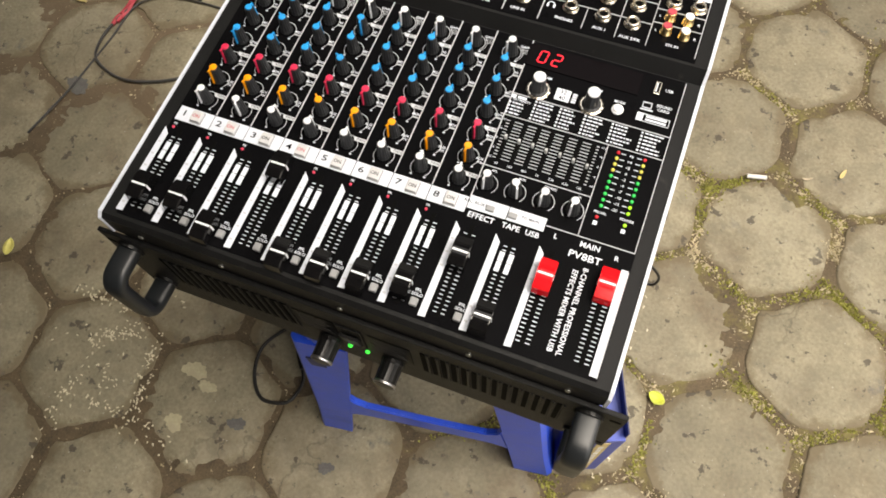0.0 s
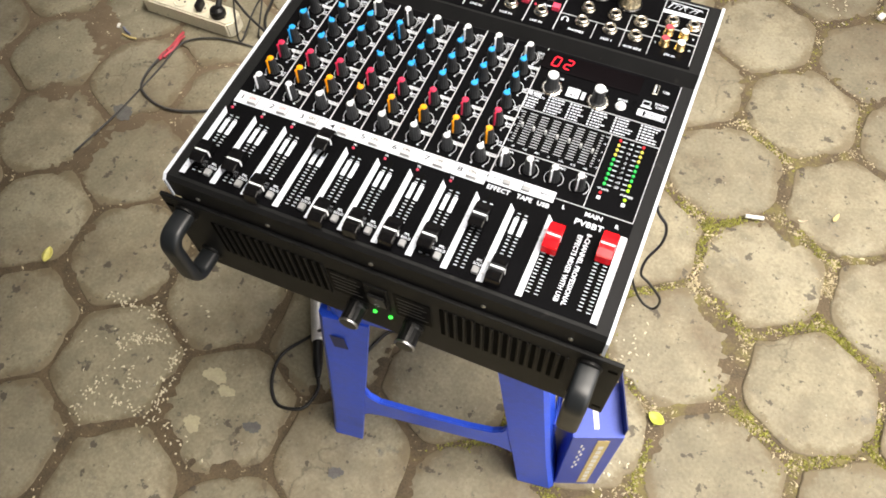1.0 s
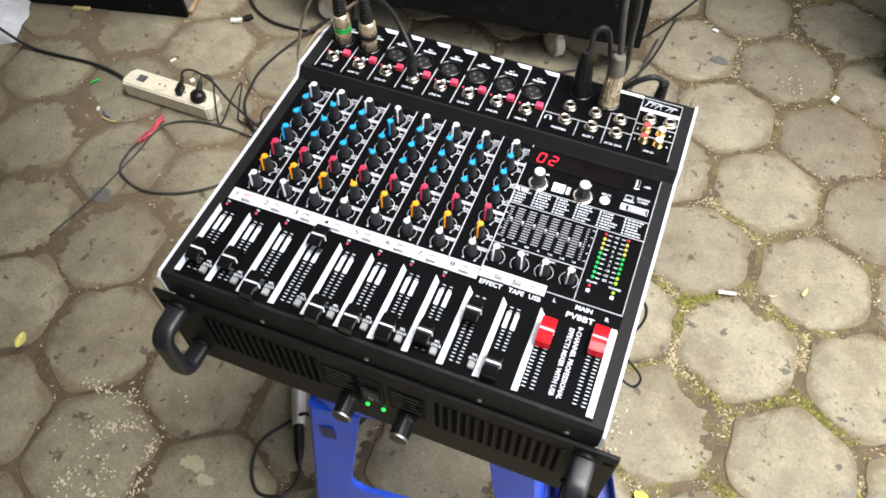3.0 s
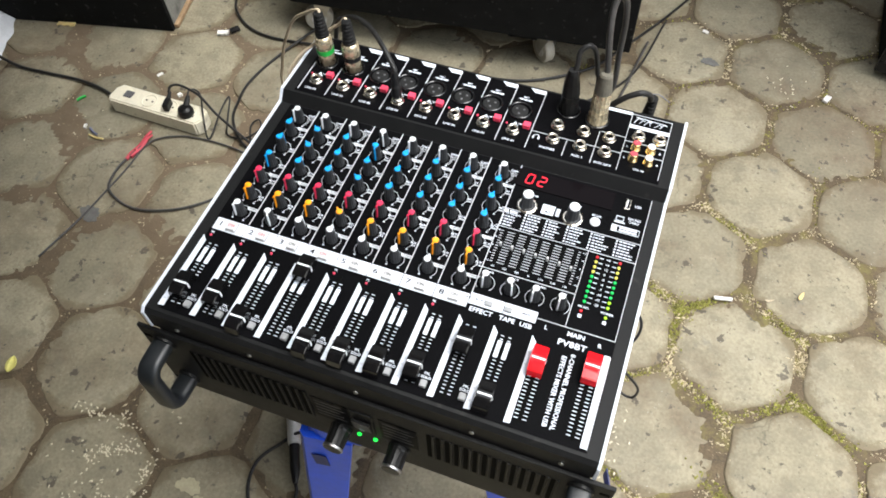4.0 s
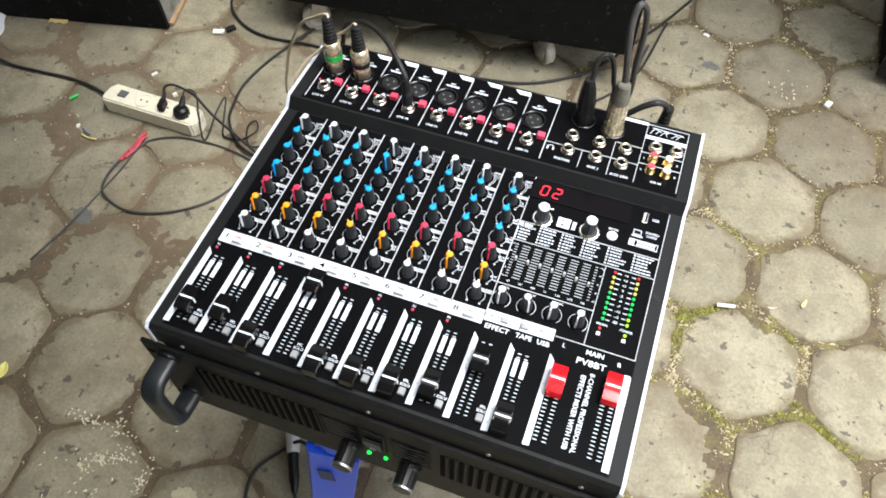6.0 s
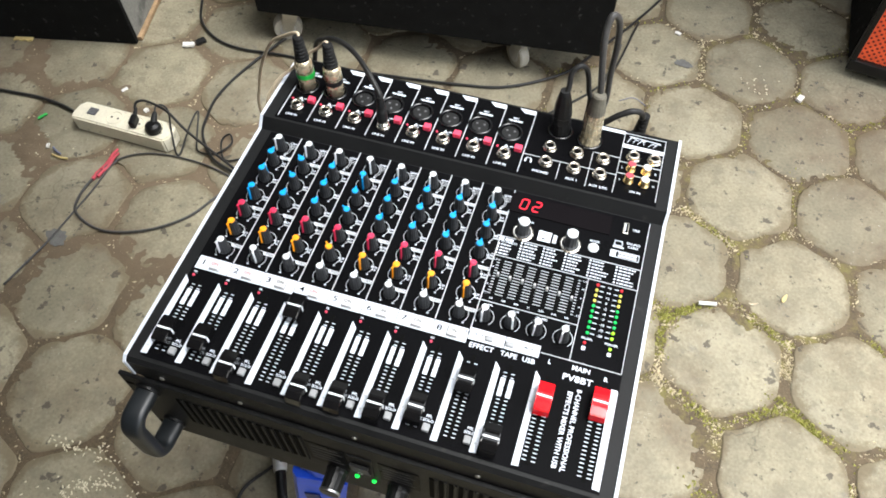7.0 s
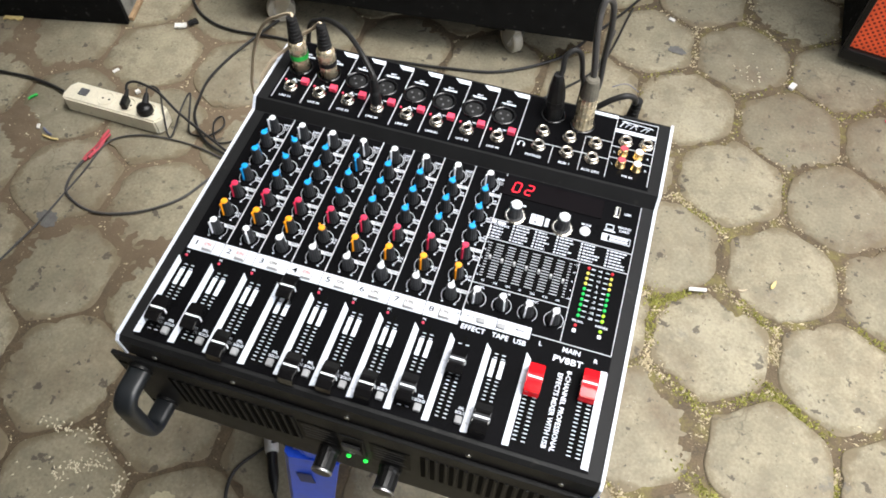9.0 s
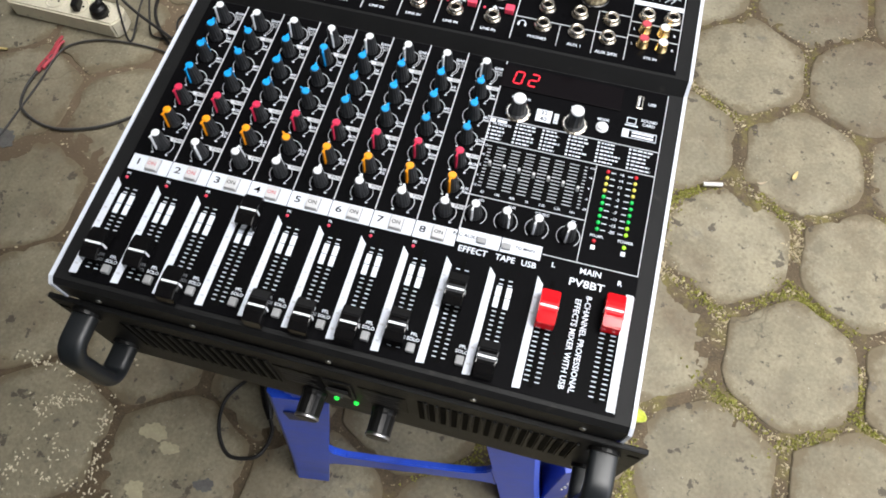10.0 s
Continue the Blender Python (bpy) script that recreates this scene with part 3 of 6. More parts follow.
SLOTS = [CH[i] + (0.0116 if i < 8 else 0.0110) for i in range(10)] + [0.3725, 0.4195]
for i in range(10):
    ticks, bars = bmesh.new(), bmesh.new()
    fader_print(ticks, SLOTS[i], True)
    white_bar(bars, CH[i] - 0.0040, 0.0105, 0.097, 0.0060)
    part("fader_scale", ticks, WHITE_INK, mixer, "white tick marks beside the fader slots")
    part("fader_bar", bars, WHITE_PAINT, mixer, "white printed bars beside the faders")
for x in SLOTS[10:]:
    ticks, bars = bmesh.new(), bmesh.new()
    for k in range(20):
        y = 0.018 + 0.0705 * k / 19
        for s in (-1, 1):
            flat(ticks, x + s * 0.0021, x + s * 0.0058, y - 0.0003, y + 0.0003, TOP)
    if x < 0.4:
        white_bar(bars, 0.3597, 0.0105, 0.099, 0.0058)
    else:
        prism(bars, [(0.4275, 0.0105), (0.433, 0.0105), (0.433, 0.101), (0.4275, 0.101)], TOP - 0.0002, TOP + 0.0003)
    part("fader_scale", ticks, WHITE_INK, mixer, "white tick marks beside the fader slots")
    part("fader_bar", bars, WHITE_PAINT, mixer, "white printed bars beside the faders")
grey = bmesh.new()
for i in range(11):
    x = (CH[i] - 0.0036 if i < 10 else 0.3597) + 0.0012
    for k in range(6):
        flat(grey, x, x + 0.0026, 0.018 + 0.0125 * k, 0.0196 + 0.0125 * k, TOP + 0.0005, 0.0001)
for k in range(6):
    flat(grey, 0.4288, 0.4314, 0.018 + 0.0125 * k, 0.0196 + 0.0125 * k, TOP + 0.0005, 0.0001)
part("scale_print", grey, SCALE_GREY, mixer, "tiny grey unreadable figures", kind="stuff")

for x in SLOTS:
    part("fader_slot", boxed(x - 0.0017, x + 0.0017, 0.0140, 0.0975, PZ - 0.001, TOP + 0.0001), SLOT, mixer)


def fader_cap_mesh(w, l, h, mat_, name):
    bm = bmesh.new()
    # a waisted cap: high ends, a dip with the line in the middle
    prof = [(-l / 2, 0.0015), (-l / 2 + 0.0012, h * 0.86), (-l * 0.20, h), (-l * 0.07, h * 0.90), (l * 0.07, h * 0.90), (l * 0.20, h), (l / 2 - 0.0012, h * 0.86), (l / 2, 0.0015)]
    a = [bm.verts.new((-w / 2, y, z)) for y, z in prof]
    b = [bm.verts.new((w / 2, y, z)) for y, z in prof]
    bm.faces.new(list(reversed(a)))
    bm.faces.new(b)
    for i in range(len(prof)):
        j = (i + 1) % len(prof)
        bm.faces.new((a[i], a[j], b[j], b[i]))
    bmesh.ops.bevel(bm, geom=bm.edges[:], offset=0.0007, segments=2, affect="EDGES")
    box(bm, -0.0008, 0.0008, -0.003, 0.003, -0.001, 0.002)
    me = bpy.data.meshes.new(name)
    bm.to_mesh(me)
    bm.free()
    me.materials.append(mat_)
    return me


def line_mesh(w, h, mat_):
    bm = boxed(-w / 2 - 0.0002, w / 2 + 0.0002, -0.0008, 0.0008, h * 0.35, h * 0.9 + 0.0006)
    me = bpy.data.meshes.new("cap_line")
    bm.to_mesh(me)
    bm.free()
    me.materials.append(mat_)
    return me


CAP = fader_cap_mesh(0.0146, 0.0280, 0.0135, BLACK_GLOSS, "fader_cap")
CAP_LINE = line_mesh(0.0146, 0.0135, WHITE_PLASTIC)
RED_CAP = fader_cap_mesh(0.0140, 0.029, 0.0140, FADER_RED, "fader_cap")
RED_LINE = line_mesh(0.0140, 0.0140, WHITE_PLASTIC)
FADER_Y = [0.034, 0.036, 0.019, 0.0905, 0.018, 0.020, 0.023, 0.031, 0.068, 0.0235, 0.072, 0.081]
for i, (x, y) in enumerate(zip(SLOTS, FADER_Y)):
    red = i >= 10
    cap = part("fader_cap", RED_CAP if red else CAP, None, mixer, "glossy red main fader cap" if red else "glossy black fader cap with a white line", at=pose(x, y, TOP + 0.001))
    part("cap_line", RED_LINE if red else CAP_LINE, None, cap, "white index line")


# rotary knobs
def knob_meshes(color, name, r=0.0054, h=0.0184):
    bm = lathe(bmesh.new(), [(r * 1.10, 0), (r * 1.10, 0.002), (r, 0.0028), (r * 0.80, h - 0.0012), (r * 0.72, h)], 28, flutes=0.07)
    body = bpy.data.meshes.new(name)
    bm.to_mesh(body)
    bm.free()
    body.materials.append(KNOB_BLACK)
    bm = lathe(bmesh.new(), [(r * 0.62, h - 0.0008), (r * 0.62, h + 0.0004), (r * 0.50, h + 0.0012)], 18)
    pts = [(r * 0.2, h + 0.0011), (r * 1.08, h - 0.0001), (r * 1.16, 0.0012)]
    for (ra, za), (rb, zb) in zip(pts, pts[1:]):
        w = 0.0007
        vs = [bm.verts.new(v) for v in ((-w, ra, za + 0.0004), (w, ra, za + 0.0004), (w, rb + 0.0006, zb), (-w, rb + 0.0006, zb), (-w, ra - 0.0018, za - 0.0010), (w, ra - 0.0018, za - 0.0010), (w, rb - 0.0018, zb - 0.0004), (-w, rb - 0.0018, zb - 0.0004))]
        for q in ((0, 3, 2, 1), (4, 5, 6, 7), (0, 1, 5, 4), (1, 2, 6, 5), (2, 3, 7, 6), (3, 0, 4, 7)):
            bm.faces.new([vs[k] for k in q])
    top = bpy.data.meshes.new("pointer")
    bm.to_mesh(top)
    bm.free()
    top.materials.append(color)
    return body, top


KN = {k: knob_meshes(m, "knob") for k, m in (("white", WHITE_PLASTIC), ("blue", BLUE_PLASTIC), ("red", RED_PLASTIC), ("orange", ORANGE_PLASTIC))}
ROWS_Y = [0.2715, 0.2505, 0.2275, 0.2035, 0.1805, 0.1570, 0.1340]
ROW_COLOR = ["white", "blue", "blue", "blue", "red", "orange", "white"]
AIM = [  # degrees clockwise from the back, channel by channel
    [-140, -145, -140, 165, -150, -155, -155, -140],
    [2, -50, 0, 172, 8, 5, 8, 5],
    [8, -50, 6, -10, 5, 5, 12, 10],
    [-160, 5, 5, -60, 12, 10, 12, 5],
    [-155, -150, -150, -155, -160, -155, -160, -165],
    [-160, -155, -155, -45, -165, -150, -165, -170],
    [-150, 160, 10, 5, 5, 0, 5, 5],
]
def share(bm, material, name, smooth=False):
    me = bpy.data.meshes.new(name)
    bm.to_mesh(me)
    bm.free()
    me.materials.append(material)
    for p in me.polygons:
        p.use_smooth = smooth
    return me


ARC = share(arc(bmesh.new(), 0, 0, 0, 0.0089, 0.0005, -140, 140), GREY_INK, "knob_scale")
ARC2 = share(arc(arc(bmesh.new(), 0, 0, 0, 0.0084, 0.0005, -140, 140), 0, 0, 0, 0.0100, 0.0004, 40, 150), GREY_INK, "knob_scale")
rings, small, mid, flags = bmesh.new(), bmesh.new(), bmesh.new(), bmesh.new()
for r, y in enumerate(ROWS_Y):
    for i in range(8):
        x = CH[i] + 0.0195
        body, top = KN[ROW_COLOR[r]]
        k = part("knob", body, None, mixer, "black knob with a %s pointer" % ROW_COLOR[r], at=pose(x, y, TOP + 0.0002, 0, 0, -AIM[r][i]))
        part("pointer", top, None, k, "%s pointer cap" % ROW_COLOR[r])
        part("knob_scale", ARC2 if r == 0 else ARC, None, mixer, at=pose(x, y, TOP + 0.0002))
        for s in (-1, 1):
            flat(small, x + s * 0.0062 - 0.0009, x + s * 0.0062 + 0.0009, y - 0.0088, y - 0.0078, TOP)
WORDS = ["GAIN", "HI", "MID", "LOW", "MON", "AUX 2", "PAN"]
for r, y in enumerate(ROWS_Y):
    for i in range(8):
        x = CH[i] + COL - 0.0068
        if r in (1, 4, 6):
            xx, yy = CH[i] + COL - 0.0066, y + (0.0085 if r != 6 else 0.0070)
            prism(rings, [(xx - 0.0058, yy + 0.0018), (xx + 0.0058, yy + 0.0018), (xx + 0.0058, yy - 0.0018), (xx - 0.0040, yy - 0.0018)], TOP - 0.0001, TOP + 0.0003)
        tx = CH[i] + 0.0195 + 0.0112
        if r == 0:
            words(small, "GAIN", tx - 0.0008, y + 0.0092, TOP + 0.0002, 0.0026)
            words(mid, "LEVEL", tx, y + 0.0058, TOP + 0.0002, 0.0020)
            words(mid, "SET", tx + 0.0010, y + 0.0030, TOP + 0.0002, 0.0020)
        elif r == 6:
            words(flags, "PAN", tx - 0.0012, y + 0.0070, TOP + 0.0006, 0.0026, wide=1.1)
        else:
            if r in (1, 4):
                words(flags, "EQ" if r == 1 else "AUX", tx - 0.0006, y + 0.0085, TOP + 0.0006, 0.0026)
            words(small, WORDS[r], tx, y + 0.0012, TOP + 0.0002, 0.0025, wide=0.9)
            if r == 5:
                words(small, "FX", tx, y - 0.0022, TOP + 0.0002, 0.0023)
            else:
                flat(mid, tx - 0.0024, tx + 0.0028, y - 0.0026, y - 0.0012, TOP)
part("flag_lettering", flags, GREY_WRAP, mixer, "small grey lettering on white flags", kind="stuff")
part("section_flag", rings, GREY_INK, mixer, "small white printed flags", kind="stuff")
part("knob_lettering", small, WHITE_INK, mixer, "small white lettering", kind="stuff")
part("fine_print", mid, FINE_INK, mixer, "fine grey unreadable print", kind="stuff")

# channel numbers, lit switches, solo buttons, peak lamps
dark = bmesh.new()
redtext = bmesh.new()
names = bmesh.new()
for i in range(8):
    words(dark, str(i + 1), CH[i] + 0.0066, 0.1146, TOP + 0.0005, 0.0056, wide=1.45)
    b = part("channel_switch", boxed(CH[i] + 0.0150, CH[i] + 0.0248, 0.1085, 0.1190, TOP, TOP + 0.0040, 0.0009), CLEAR_WHITE, mixer, "milky square on switch")
    part("bezel", boxed(CH[i] + 0.0143, CH[i] + 0.0255, 0.1077, 0.1197, TOP - 0.0002, TOP + 0.0008), GREY_BUTTON, b, "thin grey surround")
    words(redtext if i in (0, 1, 3) else dark, "ON", CH[i] + 0.0199, 0.1136, TOP + 0.0043, 0.0032)
for i in range(9):
    x = CH[i] + 0.0242 if i < 8 else CH[8] + 0.0265
    bm = boxed(x - 0.0031, x + 0.0031, 0.0155, 0.0225, TOP, TOP + 0.0045, 0.0012)
    part("solo_button", bm, GREY_BUTTON, mixer, "small grey push button")
    words(names, "PFL", x, 0.0302, TOP + 0.0002, 0.0026)
    words(names, "SOLO", x, 0.0264, TOP + 0.0002, 0.0026)
PEAK = bpy.data.meshes.new("peak_lamp")
bm = lathe(bmesh.new(), [(0.0013, 0), (0.0013, 0.0008), (0.0008, 0.0014)], 10)
bm.to_mesh(PEAK)
bm.free()
PEAK.materials.append(BUTTON_RED)
for i in range(8):
    part("peak_lamp", PEAK, None, mixer, at=pose(CH[i] + 0.0036, 0.0985, TOP))
    words(names, "PK", CH[i] + 0.0040, 0.1025, TOP + 0.0002, 0.0022)
words(names, "EFFECT", 0.3075, 0.1065, TOP + 0.0002, 0.0050)
words(names, "TAPE", 0.3330, 0.1065, TOP + 0.0002, 0.0048)
words(names, "USB", 0.3515, 0.1065, TOP + 0.0002, 0.0048)
words(dark, "REC AUX1", 0.2985, 0.1178, TOP + 0.0005, 0.0030)
words(dark, "TO MAIN", 0.346, 0.1178, TOP + 0.0005, 0.0026)
for x in (0.3120, 0.3315):
    part("assign_switch", boxed(x - 0.0038, x + 0.0038, 0.1135, 0.1185, TOP, TOP + 0.003, 0.001), GREY_BUTTON, mixer, "grey oblong push switch")
words(names, "MAIN", 0.3985, 0.1115, TOP + 0.0002, 0.0048)
words(names, "L", 0.3700, 0.1110, TOP + 0.0002, 0.0042)
words(names, "R", 0.4215, 0.1085, TOP + 0.0002, 0.0042)
words(names, "PV8BT", 0.3975, 0.1012, TOP + 0.0002, 0.0060, wide=1.15)
words(names, "8-CHANNEL PROFESSIONAL", 0.4012, 0.0545, TOP + 0.0002, 0.0043, turn=-90, wide=0.98)
words(names, "EFFECTS MIXER WITH USB", 0.3938, 0.0530, TOP + 0.0002, 0.0043, turn=-90, wide=0.98)
part("channel_lettering", dark, BLACK_PANEL, mixer, "black lettering on the white strip", kind="stuff")
part("switch_lettering", redtext, TAPE_RED, mixer, "red lit lettering on pressed switches", kind="stuff")

# display, effects section
part("display_window", boxed(0.2915, 0.3965, 0.2635, 0.2868, PZ, TOP + 0.0008, 0.0004), DISPLAY, mixer, "dark glossy display window")
SEG = {"0": "abcdef", "2": "abged"}


def seven_segment(bm, ch, x, y, w, h, z, t=0.0011):
    lean = 0.12
    spots = {"a": (0, h / 2, 1), "g": (0, 0, 1), "d": (0, -h / 2, 1), "f": (-w / 2, h / 4, 0), "b": (w / 2, h / 4, 0), "e": (-w / 2, -h / 4, 0), "c": (w / 2, -h / 4, 0)}
    for s in SEG[ch]:
        sx, sy, flat_ = spots[s]
        lx, ly = (w / 2 - t * 0.7, t / 2) if flat_ else (t / 2, h / 4 - t * 0.6)
        prism(bm, [(x + sx + dx + lean * (sy + dy), y + sy + dy) for dx, dy in ((-lx, -ly), (lx, -ly), (lx, ly), (-lx, ly))], z, z + 0.0003)


digits = bmesh.new()
seven_segment(digits, "0", 0.3065, 0.2752, 0.0070, 0.0125, TOP + 0.0009)
seven_segment(digits, "2", 0.3195, 0.2752, 0.0070, 0.0125, TOP + 0.0009)
part("display_digits", digits, DIGIT_RED, mixer, "glowing red two-digit number")
for x in (0.3130, 0.3612):
    ring = lathe(bmesh.new(), [(0.0110, 0), (0.0110, 0.0012), (0.0096, 0.0020)], 28, flutes=0.05)
    k = part("encoder_knob", lathe(bmesh.new(), [(0.0090, 0.0014), (0.0086, 0.0026), (0.0068, 0.0036), (0.0058, 0.0185), (0.0052, 0.0195)], 24, flutes=0.05), KNOB_BLACK, mixer, "black encoder knob with a white cap", at=pose(x, 0.2405, TOP))
    part("collar", ring, CHROME, k, "bright silver collar")
    part("cap", lathe(bmesh.new(), [(0.0054, 0.0190), (0.0054, 0.0204), (0.0042, 0.0212)], 18), WHITE_PLASTIC, k, "white cap")
words(names, "PROGRAM", 0.313, 0.2548, TOP + 0.001, 0.0024)
words(names, "PARAM", 0.3612, 0.2568, TOP + 0.001, 0.0024)
words(names, "MODE", 0.384, 0.2518, TOP + 0.0002, 0.0024)
words(names, "USB", 0.4215, 0.2765, TOP + 0.0002, 0.0028)
words(names, "SOUND", 0.4215, 0.2590, TOP + 0.0002, 0.0027)
words(names, "CARD", 0.4215, 0.2550, TOP + 0.0002, 0.0027)
words(names, "FX PRESETS", 0.3030, 0.2250, TOP + 0.0002, 0.0022)
words(names, "POWER", 0.4200, 0.1435, TOP + 0.0002, 0.0024)
words(names, "PFL/AFL", 0.3975, 0.1435, TOP + 0.0002, 0.0022)
white = bmesh.new()
flat(white, 0.3285, 0.3415, 0.2365, 0.2485, TOP)
for k in range(4):
    flat(white, 0.3435, 0.3475, 0.2375 + 0.0026 * k, 0.2393 + 0.0026 * k, TOP)
flat(white, 0.4010, 0.4065, 0.2395, 0.2475, TOP)
for a, b, c, d in ((0.4065, 0.4295, 0.2395, 0.2400), (0.4065, 0.4295, 0.2470, 0.2475), (0.4290, 0.4295, 0.2395, 0.2475), (0.409, 0.427, 0.2445, 0.2462), (0.409, 0.427, 0.2412, 0.2430),
                   (0.4030, 0.4110, 0.2535, 0.2541), (0.4030, 0.4110, 0.2590, 0.2596), (0.4030, 0.4036, 0.2535, 0.2596), (0.4104, 0.4110, 0.2535, 0.2596), (0.4020, 0.4130, 0.2512, 0.2524)):
    flat(white, a, b, c, d, TOP)
for x in (0.396, 0.4195):
    flat(white, x - 0.0017, x + 0.0017, 0.1315, 0.1350, TOP)
part("panel_badge", white, WHITE_INK, mixer, "white printed badges and signs", kind="stuff")
words(dark2 := bmesh.new(), "32", 0.335, 0.2455, TOP + 0.0005, 0.0042)
words(dark2, "40", 0.335, 0.2395, TOP + 0.0005, 0.0042)
part("badge_lettering", dark2, BLACK_PANEL, mixer, "black figures on a white badge", kind="stuff")
part("mode_button", lathe(bmesh.new(), [(0.0052, 0), (0.0052, 0.0012), (0.0040, 0.0014), (0.0040, 0.0030), (0.0033, 0.0036)], 20), WHITE_PLASTIC, mixer, "round white push button", at=pose(0.384, 0.2435, TOP))
port = part("usb_port", boxed(0.4085, 0.4137, 0.2695, 0.2825, PZ - 0.001, TOP + 0.0016, 0.0004), CHROME, mixer, "silver socket with a white tongue")
part("opening", boxed(0.4092, 0.4130, 0.2704, 0.2816, TOP + 0.0010, TOP + 0.0019), SLOT, port, "dark opening")
part("tongue", boxed(0.4096, 0.4108, 0.2712, 0.2808, TOP + 0.0014, TOP + 0.0022), WHITE_PLASTIC, port)
pres = bmesh.new()
rnd = random.Random(4)
for c, x in enumerate((0.2925, 0.3145, 0.3370, 0.3590, 0.3835, 0.4095)):
    w = 0.0185 if c < 4 else 0.021
    for k in range(6):
        y = 0.2285 - 0.0036 * k
        if c == 0 and k < 2:
            if k == 0:
                flat(pres, x, x + 0.0045, y - 0.0022, y + 0.0012, TOP)
                flat(pres, x + 0.006, x + 0.014, y - 0.0016, y + 0.0008, TOP)
            continue
        flat(pres, x, x + 0.0018, y - 0.0008, y + 0.0008, TOP)
        s = x + 0.0032
        end = x + w * rnd.uniform(0.62, 0.95)
        while s < end:
            e = min(end, s + rnd.uniform(0.0014, 0.0042))
            flat(pres, s, e, y - 0.0006, y + 0.0006, TOP)
            s = e + 0.0008
part("preset_list", pres, WHITE_INK, mixer, "list of tiny unreadable white print", kind="stuff")

# graphic equaliser
eq = bmesh.new()
EQX = [0.3020 + 0.0122 * k for k in range(7)]
for k, x in enumerate(EQX):
    for n in range(13):
        y = 0.1640 + 0.0385 * n / 12
        flat(eq, x + 0.0023, x + 0.0099 if k < 6 else x + 0.0048, y - 0.00030, y + 0.00030, TOP)
        if k == 0:
            flat(eq, x - 0.0050, x - 0.0020, y - 0.00030, y + 0.00030, TOP)
part("equaliser_scale", eq, SCALE_GREY, mixer, "closely ruled grey scale lines", kind="stuff")
for k, x in enumerate(EQX):
    s = part("equaliser_slider", boxed(x - 0.0010, x + 0.0010, 0.1630, 0.2035, PZ - 0.001, TOP + 0.0001), SLOT, mixer, "slot with a small grey slider")
    yy = (0.1845, 0.1835, 0.1835, 0.1825, 0.1825, 0.1810, 0.1795)[k]
    part("slider_cap", boxed(x - 0.0012, x + 0.0012, yy - 0.0013, yy + 0.0013, TOP, TOP + 0.0055, 0.0006), CLEAR_WHITE, s)
for x, w in zip(EQX, ("63", "160", "400", "1k", "2.5k", "6.3k", "16k")):
    words(names, w, x, 0.1590, TOP + 0.0002, 0.0021)
for y, w in ((0.2025, "+12"), (0.1935, "+6"), (0.1832, "0"), (0.1735, "-6"), (0.1640, "-12")):
    words(names, w, 0.2944, y, TOP + 0.0002, 0.0019)
    words(names, w, 0.3838, y, TOP + 0.0002, 0.0019)
for n, (x, a) in enumerate(zip((0.3015, 0.3262, 0.3510, 0.3760), (-165, 150, -160, -165))):
    body, top = KN["white"]
    k = part("knob", body, None, mixer, "black knob with a white pointer", at=pose(x, 0.1375, TOP + 0.0002, 0, 0, -a))
    part("pointer", top, None, k, "white pointer cap")
    part("knob_scale", ARC, None, mixer, at=pose(x, 0.1375, TOP + 0.0002))
    words(names, ("AFL", "AUX", "CD/REC", "FX")[n], x + 0.002, 0.1512, TOP + 0.0002, 0.0022)

# level meter
LEDM = {}
for key, mt in (("r", LED_RED), ("y", LED_YELLOW), ("g", LED_GREEN), ("l", LED_LIME)):
    me = bpy.data.meshes.new("meter_lamp")
    bm = lathe(bmesh.new(), [(0.0015, 0), (0.0015, 0.0012), (0.0009, 0.0019)], 12)
    bm.to_mesh(me)
    bm.free()
    me.materials.append(mt)
    LEDM[key] = me
for x in (0.3965, 0.4192):
    for k, key in enumerate("ryyygggggg" if x < 0.4 else "ryyyggggll"):
        part("meter_lamp", LEDM[key], None, mixer, at=pose(x, 0.2025 - 0.0059 * k, TOP))
for k, w in enumerate(("+6", "+4", "+2", "0", "-2", "-4", "-7", "-10", "-15", "-20")):
    y = 0.2025 - 0.0059 * k
    words(names, w, 0.4078, y, TOP + 0.0002, 0.0026)
    flat(names, 0.3990, 0.4030, y - 0.0003, y + 0.0003, TOP)
    flat(names, 0.4127, 0.4167, y - 0.0003, y + 0.0003, TOP)
part("solo_lamp", LEDM["r"], None, mixer, "dim red lamp", at=pose(0.396, 0.1385, TOP))
part("power_lamp", LEDM["l"], None, mixer, "lit green power lamp", at=pose(0.4195, 0.1385, TOP))
part("panel_lettering", names, WHITE_INK, mixer, "white printed lettering", kind="stuff")

